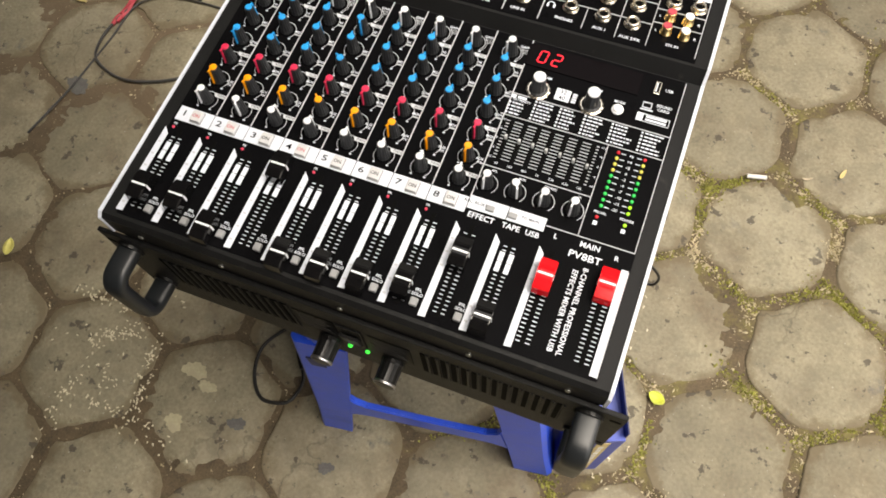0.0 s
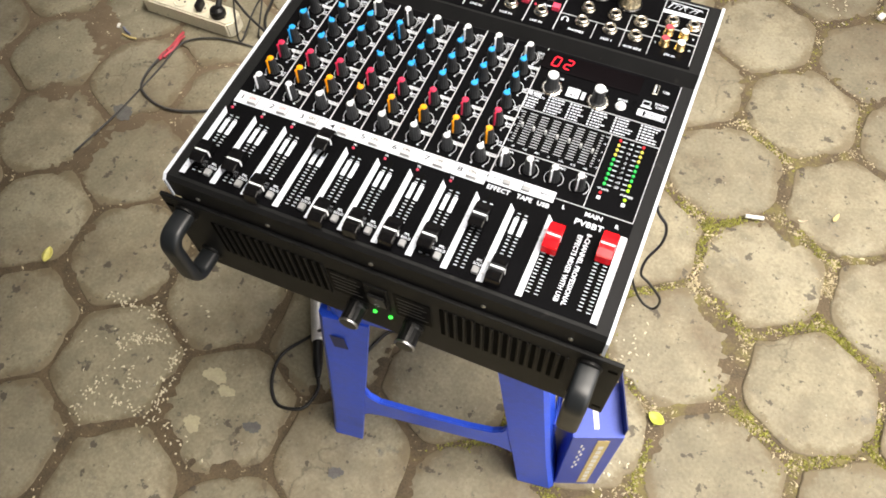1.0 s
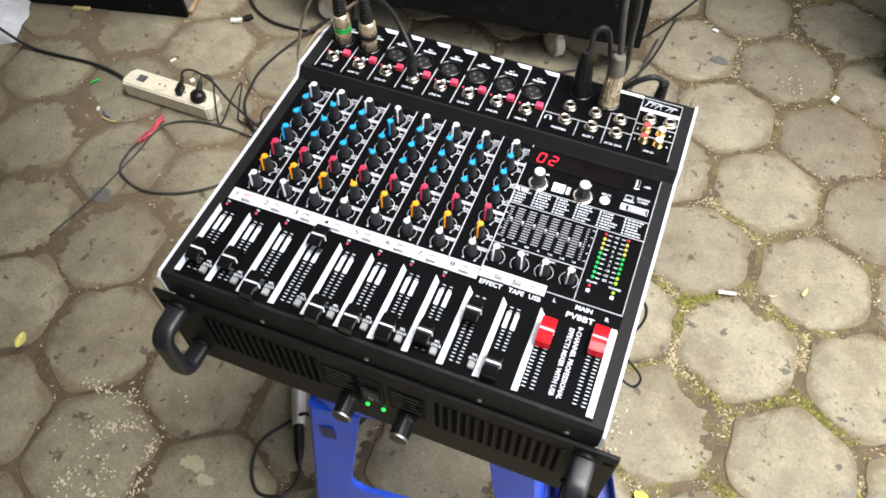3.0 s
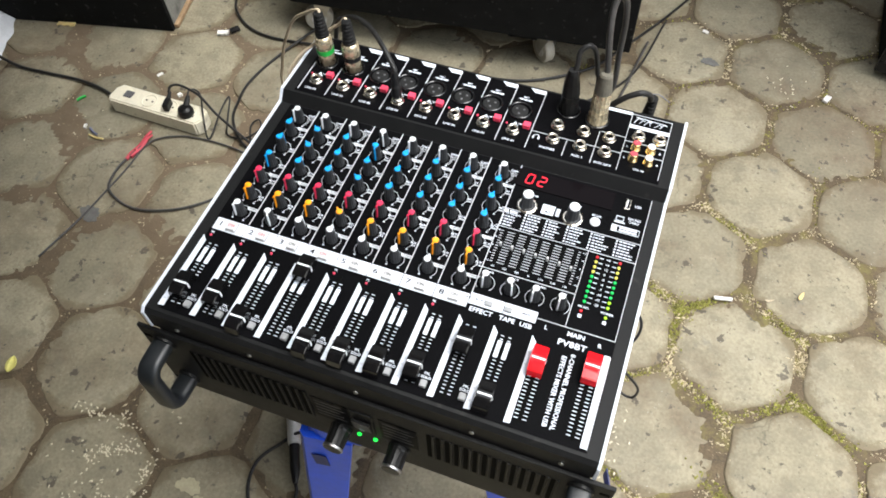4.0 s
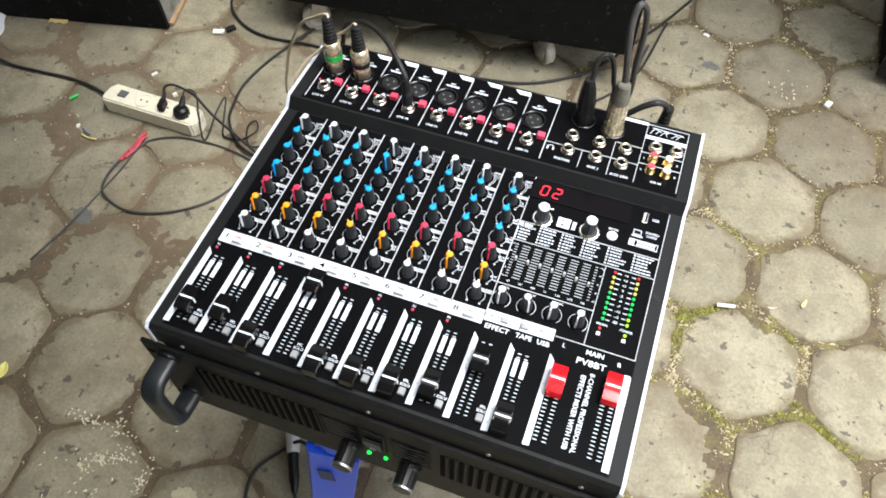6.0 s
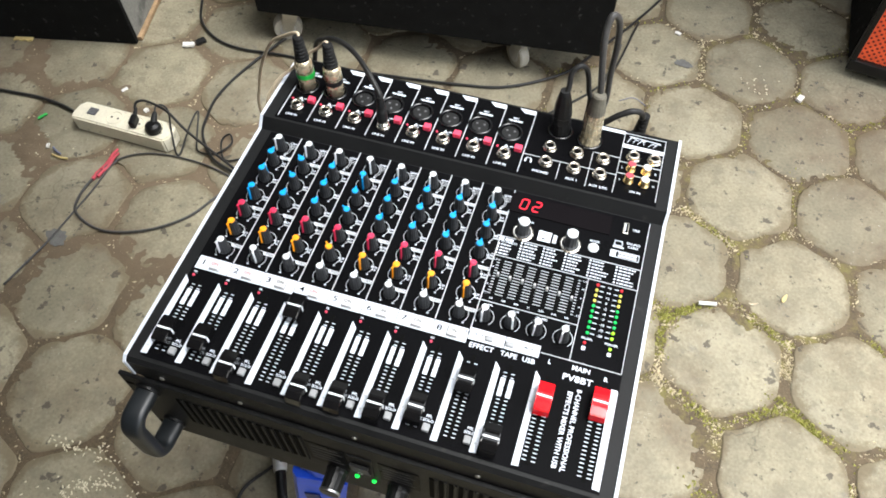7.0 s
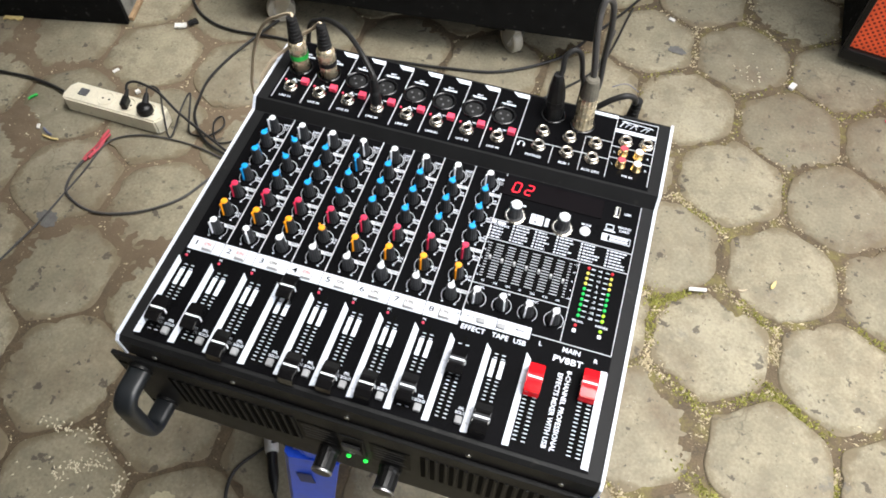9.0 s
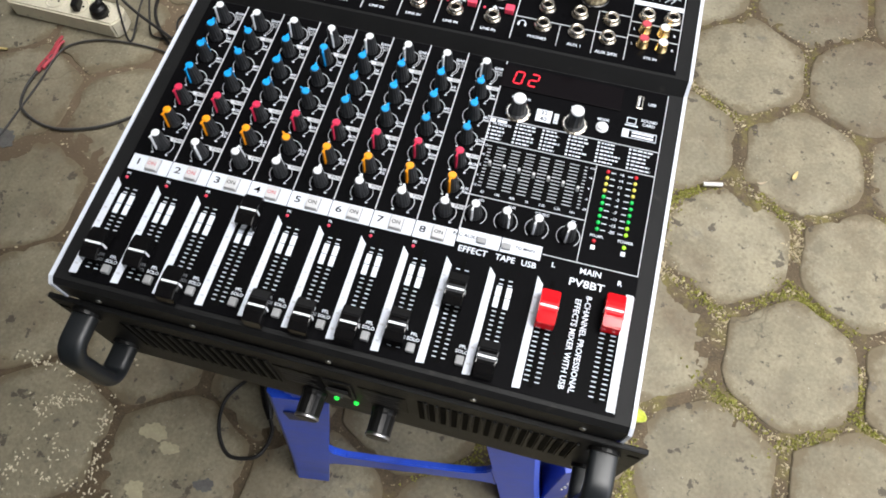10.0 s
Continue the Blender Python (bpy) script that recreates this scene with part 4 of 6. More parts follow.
# jack panel, printed and fitted
jack_m = Matrix.Translation((0, 0.301, JZ0)) @ Matrix.Rotation(math.atan2(JZ1 - JZ0, 0.101), 4, "X") @ Matrix.Translation((0, -0.301, 0))
jp = boxed(0.0155, 0.4345, 0.3035, 0.3995, -0.002, 0.0004)
part("jack_panel", jp, BLACK_PANEL, mixer, "black printed connector panel", at=jack_m)
JT = 0.0008
jl, jw = bmesh.new(), bmesh.new()
JC = [0.0185 + 0.0339 * k for k in range(9)]
for x in JC:
    flat(jl, x - 0.0004, x + 0.0004, 0.3065, 0.396, JT)
for k in range(8):
    x = JC[k + 1]
    prism(jw, [(x - 0.0185, 0.3985), (x - 0.0004, 0.3985), (x - 0.0004, 0.3925), (x - 0.0125, 0.3925)], JT - 0.0002, JT + 0.0002)
    c = JC[k] + 0.0135
    words(jw, "LINE IN", c, 0.3118, JT, 0.0029)
    words(jw, "MIC", c + 0.0012, 0.3815, JT, 0.0026)
    for s, e in ((-0.0068, -0.0018), (-0.0010, 0.0030), (0.0038, 0.0090)):
        flat(jw, c + s, c + e, 0.3764, 0.3784, JT)
    prism(jw, [(c - 0.002, 0.3365), (c + 0.0030, 0.3365), (c + 0.0005, 0.3405)], JT - 0.0002, JT + 0.0002)
    words(jw, "+48V", c + 0.0058, 0.3385, JT, 0.0019)
    flat(jw, c - 0.0040, c + 0.0045, 0.3345, 0.3355, JT)
for x0, x1, y in ((0.2897, 0.389, 0.3335), (0.389, 0.433, 0.3965), (0.389, 0.433, 0.3538), (0.389, 0.433, 0.3375), (0.362, 0.389, 0.3583)):
    flat(jl, x0, x1, y - 0.0003, y + 0.0003, JT)
for x, y0, y1 in ((0.389, 0.3085, 0.3965), (0.433, 0.3085, 0.3965), (0.330, 0.3085, 0.3335), (0.3605, 0.3085, 0.3583)):
    flat(jl, x - 0.0003, x + 0.0003, y0, y1, JT)
flat(jw, 0.389, 0.433, 0.3752, 0.3800, JT)
# the maker's sign, as plain jagged strokes
for x, y, w, h, s in ((0.3925, 0.3835, 0.0045, 0.0095, 0.004), (0.3985, 0.3845, 0.0030, 0.0060, 0.003), (0.4035, 0.3835, 0.0035, 0.0085, 0.005), (0.4105, 0.3840, 0.0028, 0.0065, -0.002), (0.4150, 0.3835, 0.0032, 0.0060, 0.005), (0.4205, 0.3835, 0.0030, 0.0080, 0.005)):
    prism(jw, [(x, y), (x + w * 0.16, y), (x + w * 0.22 + s, y + h), (x + s, y + h)], JT - 0.0002, JT + 0.0002)
    prism(jw, [(x + s, y + h - 0.0010), (x + s + w, y + h * 0.72), (x + s + w, y + h * 0.72 + 0.0005), (x + s, y + h - 0.0003)], JT - 0.0002, JT + 0.0002)
prism(jw, [(0.3935, 0.3925), (0.4275, 0.3905), (0.4270, 0.3912), (0.3955, 0.3932)], JT - 0.0002, JT + 0.0002)
flat(jw, 0.362, 0.389, 0.3945, 0.3985, JT)
words(jw, "PHONES", 0.3125, 0.3135, JT, 0.0031)
words(jw, "AUX 1", 0.345, 0.3135, JT, 0.0031)
words(jw, "AUX 2/FX", 0.3735, 0.3118, JT, 0.0031)
words(jw, "2TK IN", 0.411, 0.3155, JT, 0.0026)
for x, y, s in ((0.3935, 0.346, "L"), (0.4285, 0.346, "R"), (0.3935, 0.329, "L"), (0.4285, 0.329, "R")):
    words(jw, s, x, y, JT, 0.0026)
arc(jw, 0.297, 0.3265, JT, 0.0026, 0.0008, -110, 110)
for s in (-1, 1):
    flat(jw, 0.297 + s * 0.0030 - 0.0009, 0.297 + s * 0.0030 + 0.0009, 0.3232, 0.3268, JT)
part("jack_panel_ruling", jl, GREY_INK, mixer, "pale printed lines", kind="stuff", at=jack_m)
part("jack_panel_lettering", jw, WHITE_INK, mixer, "white printed lettering and signs", kind="stuff", at=jack_m)


def socket_ring():
    """An open round socket: rim, wall and floor."""
    bm = bmesh.new()
    n = 28
    prof = [(0.0137, 0), (0.0137, 0.0018), (0.0128, 0.0024), (0.0116, 0.0024), (0.0110, 0.0014), (0.0102, -0.004), (0.0, -0.004)]
    ringsv = [[bm.verts.new((r * math.cos(2 * math.pi * i / n), r * math.sin(2 * math.pi * i / n), h)) for i in range(n)] for r, h in prof[:-1]]
    for a, b in zip(ringsv, ringsv[1:]):
        for i in range(n):
            bm.faces.new((a[i], a[(i + 1) % n], b[(i + 1) % n], b[i]))
    bm.faces.new(ringsv[-1])
    return bm


XLR = share(socket_ring(), BLACK_GLOSS, "mic_socket", True)
XLR_FACE = share(lathe(bmesh.new(), [(0.0094, -0.003), (0.0094, 0.0004), (0.0088, 0.0008)], 24), BLACK_RUBBER, "socket_insert")
bm = bmesh.new()
for a in (30, 150, 270):
    lathe(bm, [(0.0013, 0.0007), (0.0013, 0.0012), (0.0008, 0.0014)], 10, pose(0.0048 * math.cos(radians(a)), 0.0048 * math.sin(radians(a)), 0))
PIN = share(bm, GREY_WRAP, "contacts")
NUT = share(lathe(bmesh.new(), [(0.0077, 0), (0.0077, 0.0014), (0.0068, 0.0026)], 12), CHROME, "nut")
bm = bmesh.new()
n = 18
prof = [(0.0062, 0.002), (0.0062, 0.0056), (0.0056, 0.0062), (0.0042, 0.0062), (0.0036, 0.0050), (0.0032, 0.001)]
rv = [[bm.verts.new((r * math.cos(2 * math.pi * i / n), r * math.sin(2 * math.pi * i / n), h)) for i in range(n)] for r, h in prof]
for a, b in zip(rv, rv[1:]):
    for i in range(n):
        bm.faces.new((a[i], a[(i + 1) % n], b[(i + 1) % n], b[i]))
BUSH = share(bm, CHROME, "jack_socket", True)
HOLE = share(lathe(bmesh.new(), [(0.0033, 0.0028), (0.0033, 0.0034)], 14), SLOT, "bore")
PHANTOM = share(boxed(-0.0040, 0.0040, -0.0036, 0.0036, 0, 0.0055, 0.0008), BUTTON_RED, "line_switch")


def jack(x, y, label="nickel-plated jack socket"):
    j = part("jack_socket", BUSH, None, mixer, label, at=jack_m @ pose(x, y, JT - 0.0004))
    part("nut", NUT, None, j)
    part("bore", HOLE, None, j, "dark bore")


def mic_socket(x, y):
    s = part("mic_socket", XLR, None, mixer, "round black three-pin socket", at=jack_m @ pose(x, y, JT - 0.0004))
    part("socket_insert", XLR_FACE, None, s)
    part("contacts", PIN, None, s, "three dull metal contacts")
    t = part("latch", boxed(-0.0018, 0.0018, 0.0120, 0.0150, 0, 0.0032, 0.0006), BLACK_PLASTIC, s)
    t.matrix_basis = pose(-0.006, 0.0015, 0)


for k in range(8):
    c = JC[k] + 0.0130
    mic_socket(c + 0.0004, 0.3585)
    jack(c + 0.0015, 0.3255)
    part("line_switch", PHANTOM, None, mixer, "red square push switch", at=jack_m @ pose(JC[k] + 0.0275, 0.3365, JT - 0.0002))
    part("peak_lamp", PEAK, None, mixer, at=jack_m @ pose(JC[k] + 0.0050, 0.3352, JT))
for x, y in ((0.315, 0.3495), (0.3440, 0.3495), (0.3722, 0.3495), (0.315, 0.3275), (0.3450, 0.3275), (0.3722, 0.3275), (0.4022, 0.3625), (0.4242, 0.3640)):
    jack(x, y)
mic_socket(0.3205, 0.3775)
mic_socket(0.3535, 0.3730)
RCA = share(lathe(bmesh.new(), [(0.0054, 0), (0.0054, 0.001), (0.0046, 0.0012), (0.0046, 0.0085), (0.0042, 0.009)], 20), GOLD, "phono_socket", True)
RCA_IN = {c: share(lathe(bmesh.new(), [(0.0041, 0.0080), (0.0041, 0.0092), (0.0036, 0.0097), (0.0016, 0.0096)], 16), m, "insert") for c, m in (("red", TAPE_RED), ("white", WHITE_PLASTIC))}
for x, y, c in ((0.4022, 0.3455, "red"), (0.4182, 0.3455, "white"), (0.4022, 0.3290, "red"), (0.4185, 0.3285, "white")):
    q = part("phono_socket", RCA, None, mixer, "gold-plated phono socket with a %s insert" % c, at=jack_m @ pose(x, y, JT - 0.0004))
    part("insert", RCA_IN[c], None, q)

# ---- rack amplifier ----
amp = tagged(thing("rack_amplifier", 0, 0, 0.5585, 0, TILT_Y, 0), "black rack power amplifier with handles and vents on a stool", "amplifier")
AH = 0.1405
part("case", boxed(0.006, 0.443, 0.0005, 0.385, 0.006, AH, 0.002), BLACK_STEEL, amp, "black steel case")
rim = boxed(-0.0175, 0.4665, -0.0045, 0.0, 0.004, AH - 0.001, 0.0012)
part("front_panel", rim, BLACK_STEEL, amp, "black rack front plate with ears")
VENT = share(boxed(-0.0021, 0.0021, -0.0054, -0.0046, 0.056, 0.117), SLOT, "vent_slot")
LOUVRE = share(boxed(-0.0012, 0.0012, -0.0062, -0.0046, 0.054, 0.119, 0.0004), BLACK_STEEL, "vent_bar")
for x0 in (0.0385, 0.2925):
    for k in range(14):
        part("vent_slot", VENT, None, amp, at=pose(x0 + 0.0093 * k, 0, 0))
        part("vent_bar", LOUVRE, None, amp, at=pose(x0 + 0.0093 * k + 0.0046, 0, 0))


def handle(x):
    """A bent flat grip on two posts."""
    line = smooth_line([(0, -0.003, 0.118), (0, -0.020, 0.118), (0, -0.033, 0.1165), (0, -0.0405, 0.107), (0, -0.0415, 0.092), (0, -0.0415, 0.058), (0, -0.0405, 0.045), (0, -0.033, 0.0355), (0, -0.020, 0.034), (0, -0.003, 0.034)], 5)
    bm, loops, n = bmesh.new(), [], 20
    for i, q in enumerate(line):
        d = (line[min(i + 1, len(line) - 1)] - line[max(i - 1, 0)]).normalized()
        up = d.cross(Vector((1, 0, 0)))
        loop = []
        for j in range(n):
            c_, s_ = math.cos(2 * math.pi * j / n), math.sin(2 * math.pi * j / n)
            loop.append(bm.verts.new(q + Vector((1, 0, 0)) * 0.0108 * math.copysign(abs(c_) ** 0.55, c_) + up * 0.0068 * math.copysign(abs(s_) ** 0.55, s_)))
        loops.append(loop)
    for u, v in zip(loops, loops[1:]):
        for j in range(n):
            bm.faces.new((u[j], u[(j + 1) % n], v[(j + 1) % n], v[j]))
    bm.faces.new(list(reversed(loops[0])))
    bm.faces.new(loops[-1])
    bmesh.ops.recalc_face_normals(bm, faces=bm.faces[:])
    h = part("handle", bm, GRIP_BLACK, amp, "smooth black grip handle", at=pose(x, 0, 0), smooth=True)
    for z in (0.118, 0.034):
        part("flange", lathe(bmesh.new(), [(0.0125, 0), (0.0125, 0.003)], 20, pose(0, -0.0046, z, 90, 0, 0)), BLACK_PLASTIC, h)


handle(0.008)
handle(0.438)
for x in (0.194, 0.2585):
    k = part("volume_knob", lathe(bmesh.new(), [(0.0118, 0.0), (0.0118, 0.003), (0.0110, 0.005), (0.0106, 0.022), (0.0104, 0.0235)], 32, pose(0, 0, 0, 90, 0, 0), flutes=0.03), BLACK_PLASTIC, amp, "black level knob with a silver rim", at=pose(x, -0.0046, 0.0455))
    part("rim", lathe(bmesh.new(), [(0.0106, 0.0218), (0.0112, 0.0228), (0.0110, 0.0242), (0.0099, 0.0247)], 32, pose(0, 0, 0, 90, 0, 0)), KNOB_RIM, k, "silver rim")
    part("cap", lathe(bmesh.new(), [(0.0099, 0.0244), (0.0096, 0.0252)], 24, pose(0, 0, 0, 90, 0, 0)), BLACK_PLASTIC, k)
for x in (0.2145, 0.2325):
    part("pilot_lamp", lathe(bmesh.new(), [(0.0024, 0), (0.0024, 0.0015), (0.0014, 0.0026)], 12, pose(x, -0.0046, 0.0475, 90, 0, 0)), AMP_GREEN, amp, "lit green pilot lamp")
sw = part("power_switch", boxed(0.2105, 0.2345, -0.0062, -0.0046, 0.060, 0.112, 0.0008), BLACK_STEEL, amp, "flush black rocker switch")
rock = bmesh.new()
prism(rock, [(-0.0092, 0.0125), (0.0092, 0.0125), (0.0092, -0.0125), (-0.0092, -0.0125)], 0, 0.0030, pose(0.2225, -0.0062, 0.084, 90, 0, 0) @ Matrix.Rotation(radians(6), 4, "X"))
part("rocker", rock, BLACK_PLASTIC, sw)
mk = bmesh.new()
arc(mk, 0, 0, 0, 0.0020, 0.0007, 0, 360, 16)
bmesh.ops.transform(mk, matrix=pose(0.2225, -0.0098, 0.0775, 90, 0, 0), verts=mk.verts[:])
box(mk, 0.2221, 0.2229, -0.0098, -0.0093, 0.0885, 0.0925)
part("switch_marks", mk, WHITE_INK, sw)
for x0 in (0.168, 0.2405):
    pl = part("label_plate", boxed(x0, x0 + 0.040, -0.0052, -0.0046, 0.062, 0.112, 0.0003), BLACK_PANEL, amp, "dark printed plate")
    br = bmesh.new()
    for k in range(5):
        box(br, x0 + 0.004, x0 + 0.036 - 0.003 * (k % 3), -0.0056, -0.0053, 0.072 + 0.008 * k, 0.0732 + 0.008 * k)
    part("plate_print", br, CABLE_GREY, pl, kind="stuff")
sc = share(lathe(bmesh.new(), [(0.0024, 0), (0.0024, 0.0008), (0.0012, 0.0014)], 12, pose(0, 0, 0, 90, 0, 0)), ZINC, "screw")
for x in (0.033, 0.112, 0.2225, 0.335, 0.417):
    part("screw", sc, None, mixer, "small bright screw", at=pose(x, 0.0, 0.0085))
for x in (-0.010, 0.459):
    for z in (0.020, 0.122):
        part("rack_hole", boxed(x - 0.0045, x + 0.0045, -0.0049, -0.0046, z - 0.0025, z + 0.0025, 0.0), SLOT, amp)
for x, y in ((0.10, 0.06), (0.39, 0.06), (0.10, 0.29), (0.39, 0.29)):
    part("foot", lathe(bmesh.new(), [(0.012, -0.006), (0.012, 0.0062)], 14, pose(min(x, 0.36), y, 0)), BLACK_RUBBER, amp)

# ---- plugs and leads on the console ----
def place(x, y, h):
    """A point h above the jack panel, in the world."""
    return mixer.matrix_world @ Vector((x, y, jz(y) + h))


def mic_plug(name, x, y, lean, band, label):
    base = place(x, y, 0.0010)
    ob = thing(name, *base, lean[0], lean[1], 0)
    part("barrel", lathe(bmesh.new(), [(0.0098, 0), (0.0098, 0.014), (0.0092, 0.016), (0.0092, 0.020), (0.0102, 0.021), (0.0100, 0.034), (0.0086, 0.037)], 26), WORN_NICKEL, ob, "worn nickel barrel", smooth=True)
    part("band", lathe(bmesh.new(), [(0.0104, 0.0150), (0.0104, 0.0205)], 26), band, ob, "coloured band")
    boot = [(0.0080, 0.037)]
    for k in range(7):
        r = 0.0080 - 0.0004 * k
        boot += [(r, 0.0375 + 0.0042 * k), (r, 0.0402 + 0.0042 * k), (r - 0.0008, 0.0406 + 0.0042 * k), (r - 0.0008, 0.0415 + 0.0042 * k)]
    part("boot", lathe(bmesh.new(), boot, 22), BLACK_RUBBER, ob, "ribbed black rubber boot")
    return tagged(ob, label, "audio plug")


mic_plug("mic_plug", JC[0] + 0.0135, 0.3595, (-4, -3), GREEN_TAPE, "nickel microphone plug with a green band and rubber boot")
mic_plug("mic_plug", JC[1] + 0.0135, 0.3590, (-3, -2), BLACK_RUBBER, "nickel microphone plug with a dark band and rubber boot")
a, b = place(JC[0] + 0.011, 0.364, 0.064), place(JC[1] + 0.012, 0.363, 0.064)
cable("string_lead", [a, a + Vector((-0.004, 0.004, 0.004)), (0.007, 0.376, 0.793), (-0.020, 0.386, 0.768), (-0.044, 0.391, 0.725), (-0.056, 0.390, 0.686), (-0.061, 0.385, 0.640), (-0.050, 0.385, 0.50), (-0.03, 0.40, 0.25), (-0.02, 0.42, 0.004)], 0.0019, CABLE_TAN, "thin tan lead hanging from a microphone plug")
cable("string_lead", [b, b + Vector((-0.005, 0.003, 0.002)), (0.050, 0.370, 0.792), (0.032, 0.371, 0.776), (0.014, 0.366, 0.757), (-0.006, 0.351, 0.739), (-0.014, 0.335, 0.704), (-0.016, 0.33, 0.55), (-0.01, 0.36, 0.3), (-0.005, 0.38, 0.004)], 0.0019, CABLE_TAN, "thin tan lead hanging from a microphone plug")

jx = JC[3] + 0.0145
jk = tagged(thing("jack_plug", *place(jx, 0.3255, 0.0040), -6, -3, 0), "black jack plug in a line input socket", "audio plug")
part("collar", lathe(bmesh.new(), [(0.0052, 0), (0.0052, 0.004), (0.0046, 0.005)], 18), CHROME, jk, "bright collar")
part("body", lathe(bmesh.new(), [(0.0056, 0.0048), (0.0060, 0.007), (0.0058, 0.018), (0.0046, 0.022)], 20), BLACK_RUBBER, jk)
part("boot", lathe(bmesh.new(), [(0.0046, 0.0215), (0.0044, 0.030), (0.0032, 0.037)], 16), BLACK_RUBBER, jk, "ribbed boot")
p = place(jx - 0.002, 0.330, 0.038)
cable("jack_lead", [p, p + Vector((-0.003, 0.003, 0.006)), (0.112, 0.350, 0.7945), (0.089, 0.372, 0.794), (0.063, 0.392, 0.786), (0.037, 0.410, 0.767), (0.014, 0.422, 0.735), (0.0, 0.43, 0.62), (0.0, 0.46, 0.3), (-0.02, 0.55, 0.005), (-0.1, 0.66, 0.005)], 0.0030, CABLE, "black lead arching from a jack plug")

xl = tagged(thing("output_plug", *place(0.3205, 0.3775, 0.0010), -2, -2, 0), "matt black three-pin plug in an output socket", "audio plug")
part("barrel", lathe(bmesh.new(), [(0.0100, 0), (0.0100, 0.020), (0.0096, 0.022), (0.0096, 0.024), (0.0102, 0.025), (0.0088, 0.040), (0.0066, 0.052), (0.0058, 0.054)], 10), BLACK_PLASTIC, xl, "faceted black barrel")
part("collar", lathe(bmesh.new(), [(0.0104, 0.0035), (0.0104, 0.0165)], 30, flutes=0.03), BLACK_RUBBER, xl, "ribbed black collar")
part("gland", lathe(bmesh.new(), [(0.0058, 0.0535), (0.0050, 0.058)], 16), BLACK_RUBBER, xl)
p = place(0.3195, 0.3795, 0.057)
cable("output_lead", [p, p + Vector((0.001, 0.003, 0.006)), (0.322, 0.388, 0.812), (0.330, 0.394, 0.817), (0.3365, 0.399, 0.806), (0.341, 0.403, 0.778), (0.344, 0.408, 0.74), (0.335, 0.43, 0.55), (0.33, 0.46, 0.2), (0.30, 0.55, 0.006), (0.2, 0.7, 0.006), (0.10, 0.85, 0.006), (0.18, 1.05, 0.006), (0.33, 1.25, 0.006), (0.38, 1.5, 0.006)], 0.0029, CABLE, "black lead bending down from an output plug")
sp = tagged(thing("silver_plug", *place(0.3535, 0.3730, 0.0010), -3, 0, 0), "long dull silver plug with a black boot", "audio plug")
part("barrel", lathe(bmesh.new(), [(0.0112, 0), (0.0112, 0.003), (0.0107, 0.004), (0.0098, 0.038), (0.0092, 0.042)], 28, flutes=0.06), WORN_NICKEL, sp, "facetted worn nickel barrel")
part("boot", lathe(bmesh.new(), [(0.0096, 0.0415), (0.0094, 0.045), (0.0072, 0.064), (0.0056, 0.066)], 18), DUSTY_RUBBER, sp, "dark boot")
p = place(0.3535, 0.3760, 0.056)
cable("silver_lead", [p, p + Vector((-0.001, 0.004, 0.012)), (0.3480, 0.387, 0.846), (0.3465, 0.395, 0.868), (0.3495, 0.402, 0.878), (0.3560, 0.410, 0.866), (0.3590, 0.414, 0.836), (0.3590, 0.418, 0.792), (0.3600, 0.421, 0.750), (0.354, 0.425, 0.70), (0.35, 0.44, 0.5), (0.35, 0.48, 0.2), (0.40, 0.60, 0.006), (0.30, 0.90, 0.006), (0.33, 1.22, 0.006), (0.35, 1.40, 0.006)], 0.0034, CABLE_GREY, "thick grey lead looping up from the silver plug")
cable("power_lead", [(0.345, 0.398, 0.66), (0.352, 0.412, 0.705), (0.372, 0.416, 0.732), (0.390, 0.420, 0.744), (0.401, 0.427, 0.738), (0.404, 0.430, 0.728)], 0.0036, CABLE, "black lead curving behind the console")
pw = thing("back_plug", 0.4045, 0.431, 0.700, -6, 4, 0)
boot = []
for k in range(6):
    boot += [(0.0072 - 0.0003 * k, 0.005 * k), (0.0072 - 0.0003 * k, 0.005 * k + 0.0035), (0.0064 - 0.0003 * k, 0.005 * k + 0.0038), (0.0064 - 0.0003 * k, 0.005 * k + 0.0049)]
part("boot", lathe(bmesh.new(), boot, 18), BLACK_RUBBER, pw)
part("body", boxed(-0.009, 0.009, -0.0285, 0.008, -0.026, -0.0005, 0.003), BLACK_PLASTIC, pw)
tagged(pw, "ribbed black power plug behind the console", "plug")
cable("side_lead", [(0.40, 0.384, 0.60), (0.43, 0.40, 0.50), (0.455, 0.375, 0.39), (0.478, 0.365, 0.36), (0.482, 0.365, 0.312), (0.470, 0.365, 0.249), (0.471, 0.365, 0.199), (0.489, 0.365, 0.177), (0.516, 0.365, 0.135), (0.513, 0.365, 0.094), (0.489, 0.367, 0.102), (0.461, 0.372, 0.16), (0.44, 0.385, 0.26), (0.42, 0.40, 0.45), (0.40, 0.384, 0.58)], 0.0024, CABLE, "thin black lead hanging in a loop behind the amplifier")

# ---- stool, microphone, card box ----
stool = tagged(thing("plastic_stool", 0, 0, 0), "blue moulded plastic stool carrying the amplifier", "stool")
ST = pose(0.235, 0.162, 0, 0, 0, 8)
seat = bmesh.new()
prism(seat, [(-0.126, -0.135), (-0.106, -0.15), (0.135, -0.15), (0.155, -0.135), (0.155, 0.135), (0.135, 0.15), (-0.106, 0.15), (-0.126, 0.135)], 0.518, 0.5522)
bmesh.ops.bevel(seat, geom=seat.edges[:], offset=0.004, segments=2, affect="EDGES")
part("seat", seat, STOOL_BLUE, stool, at=ST)


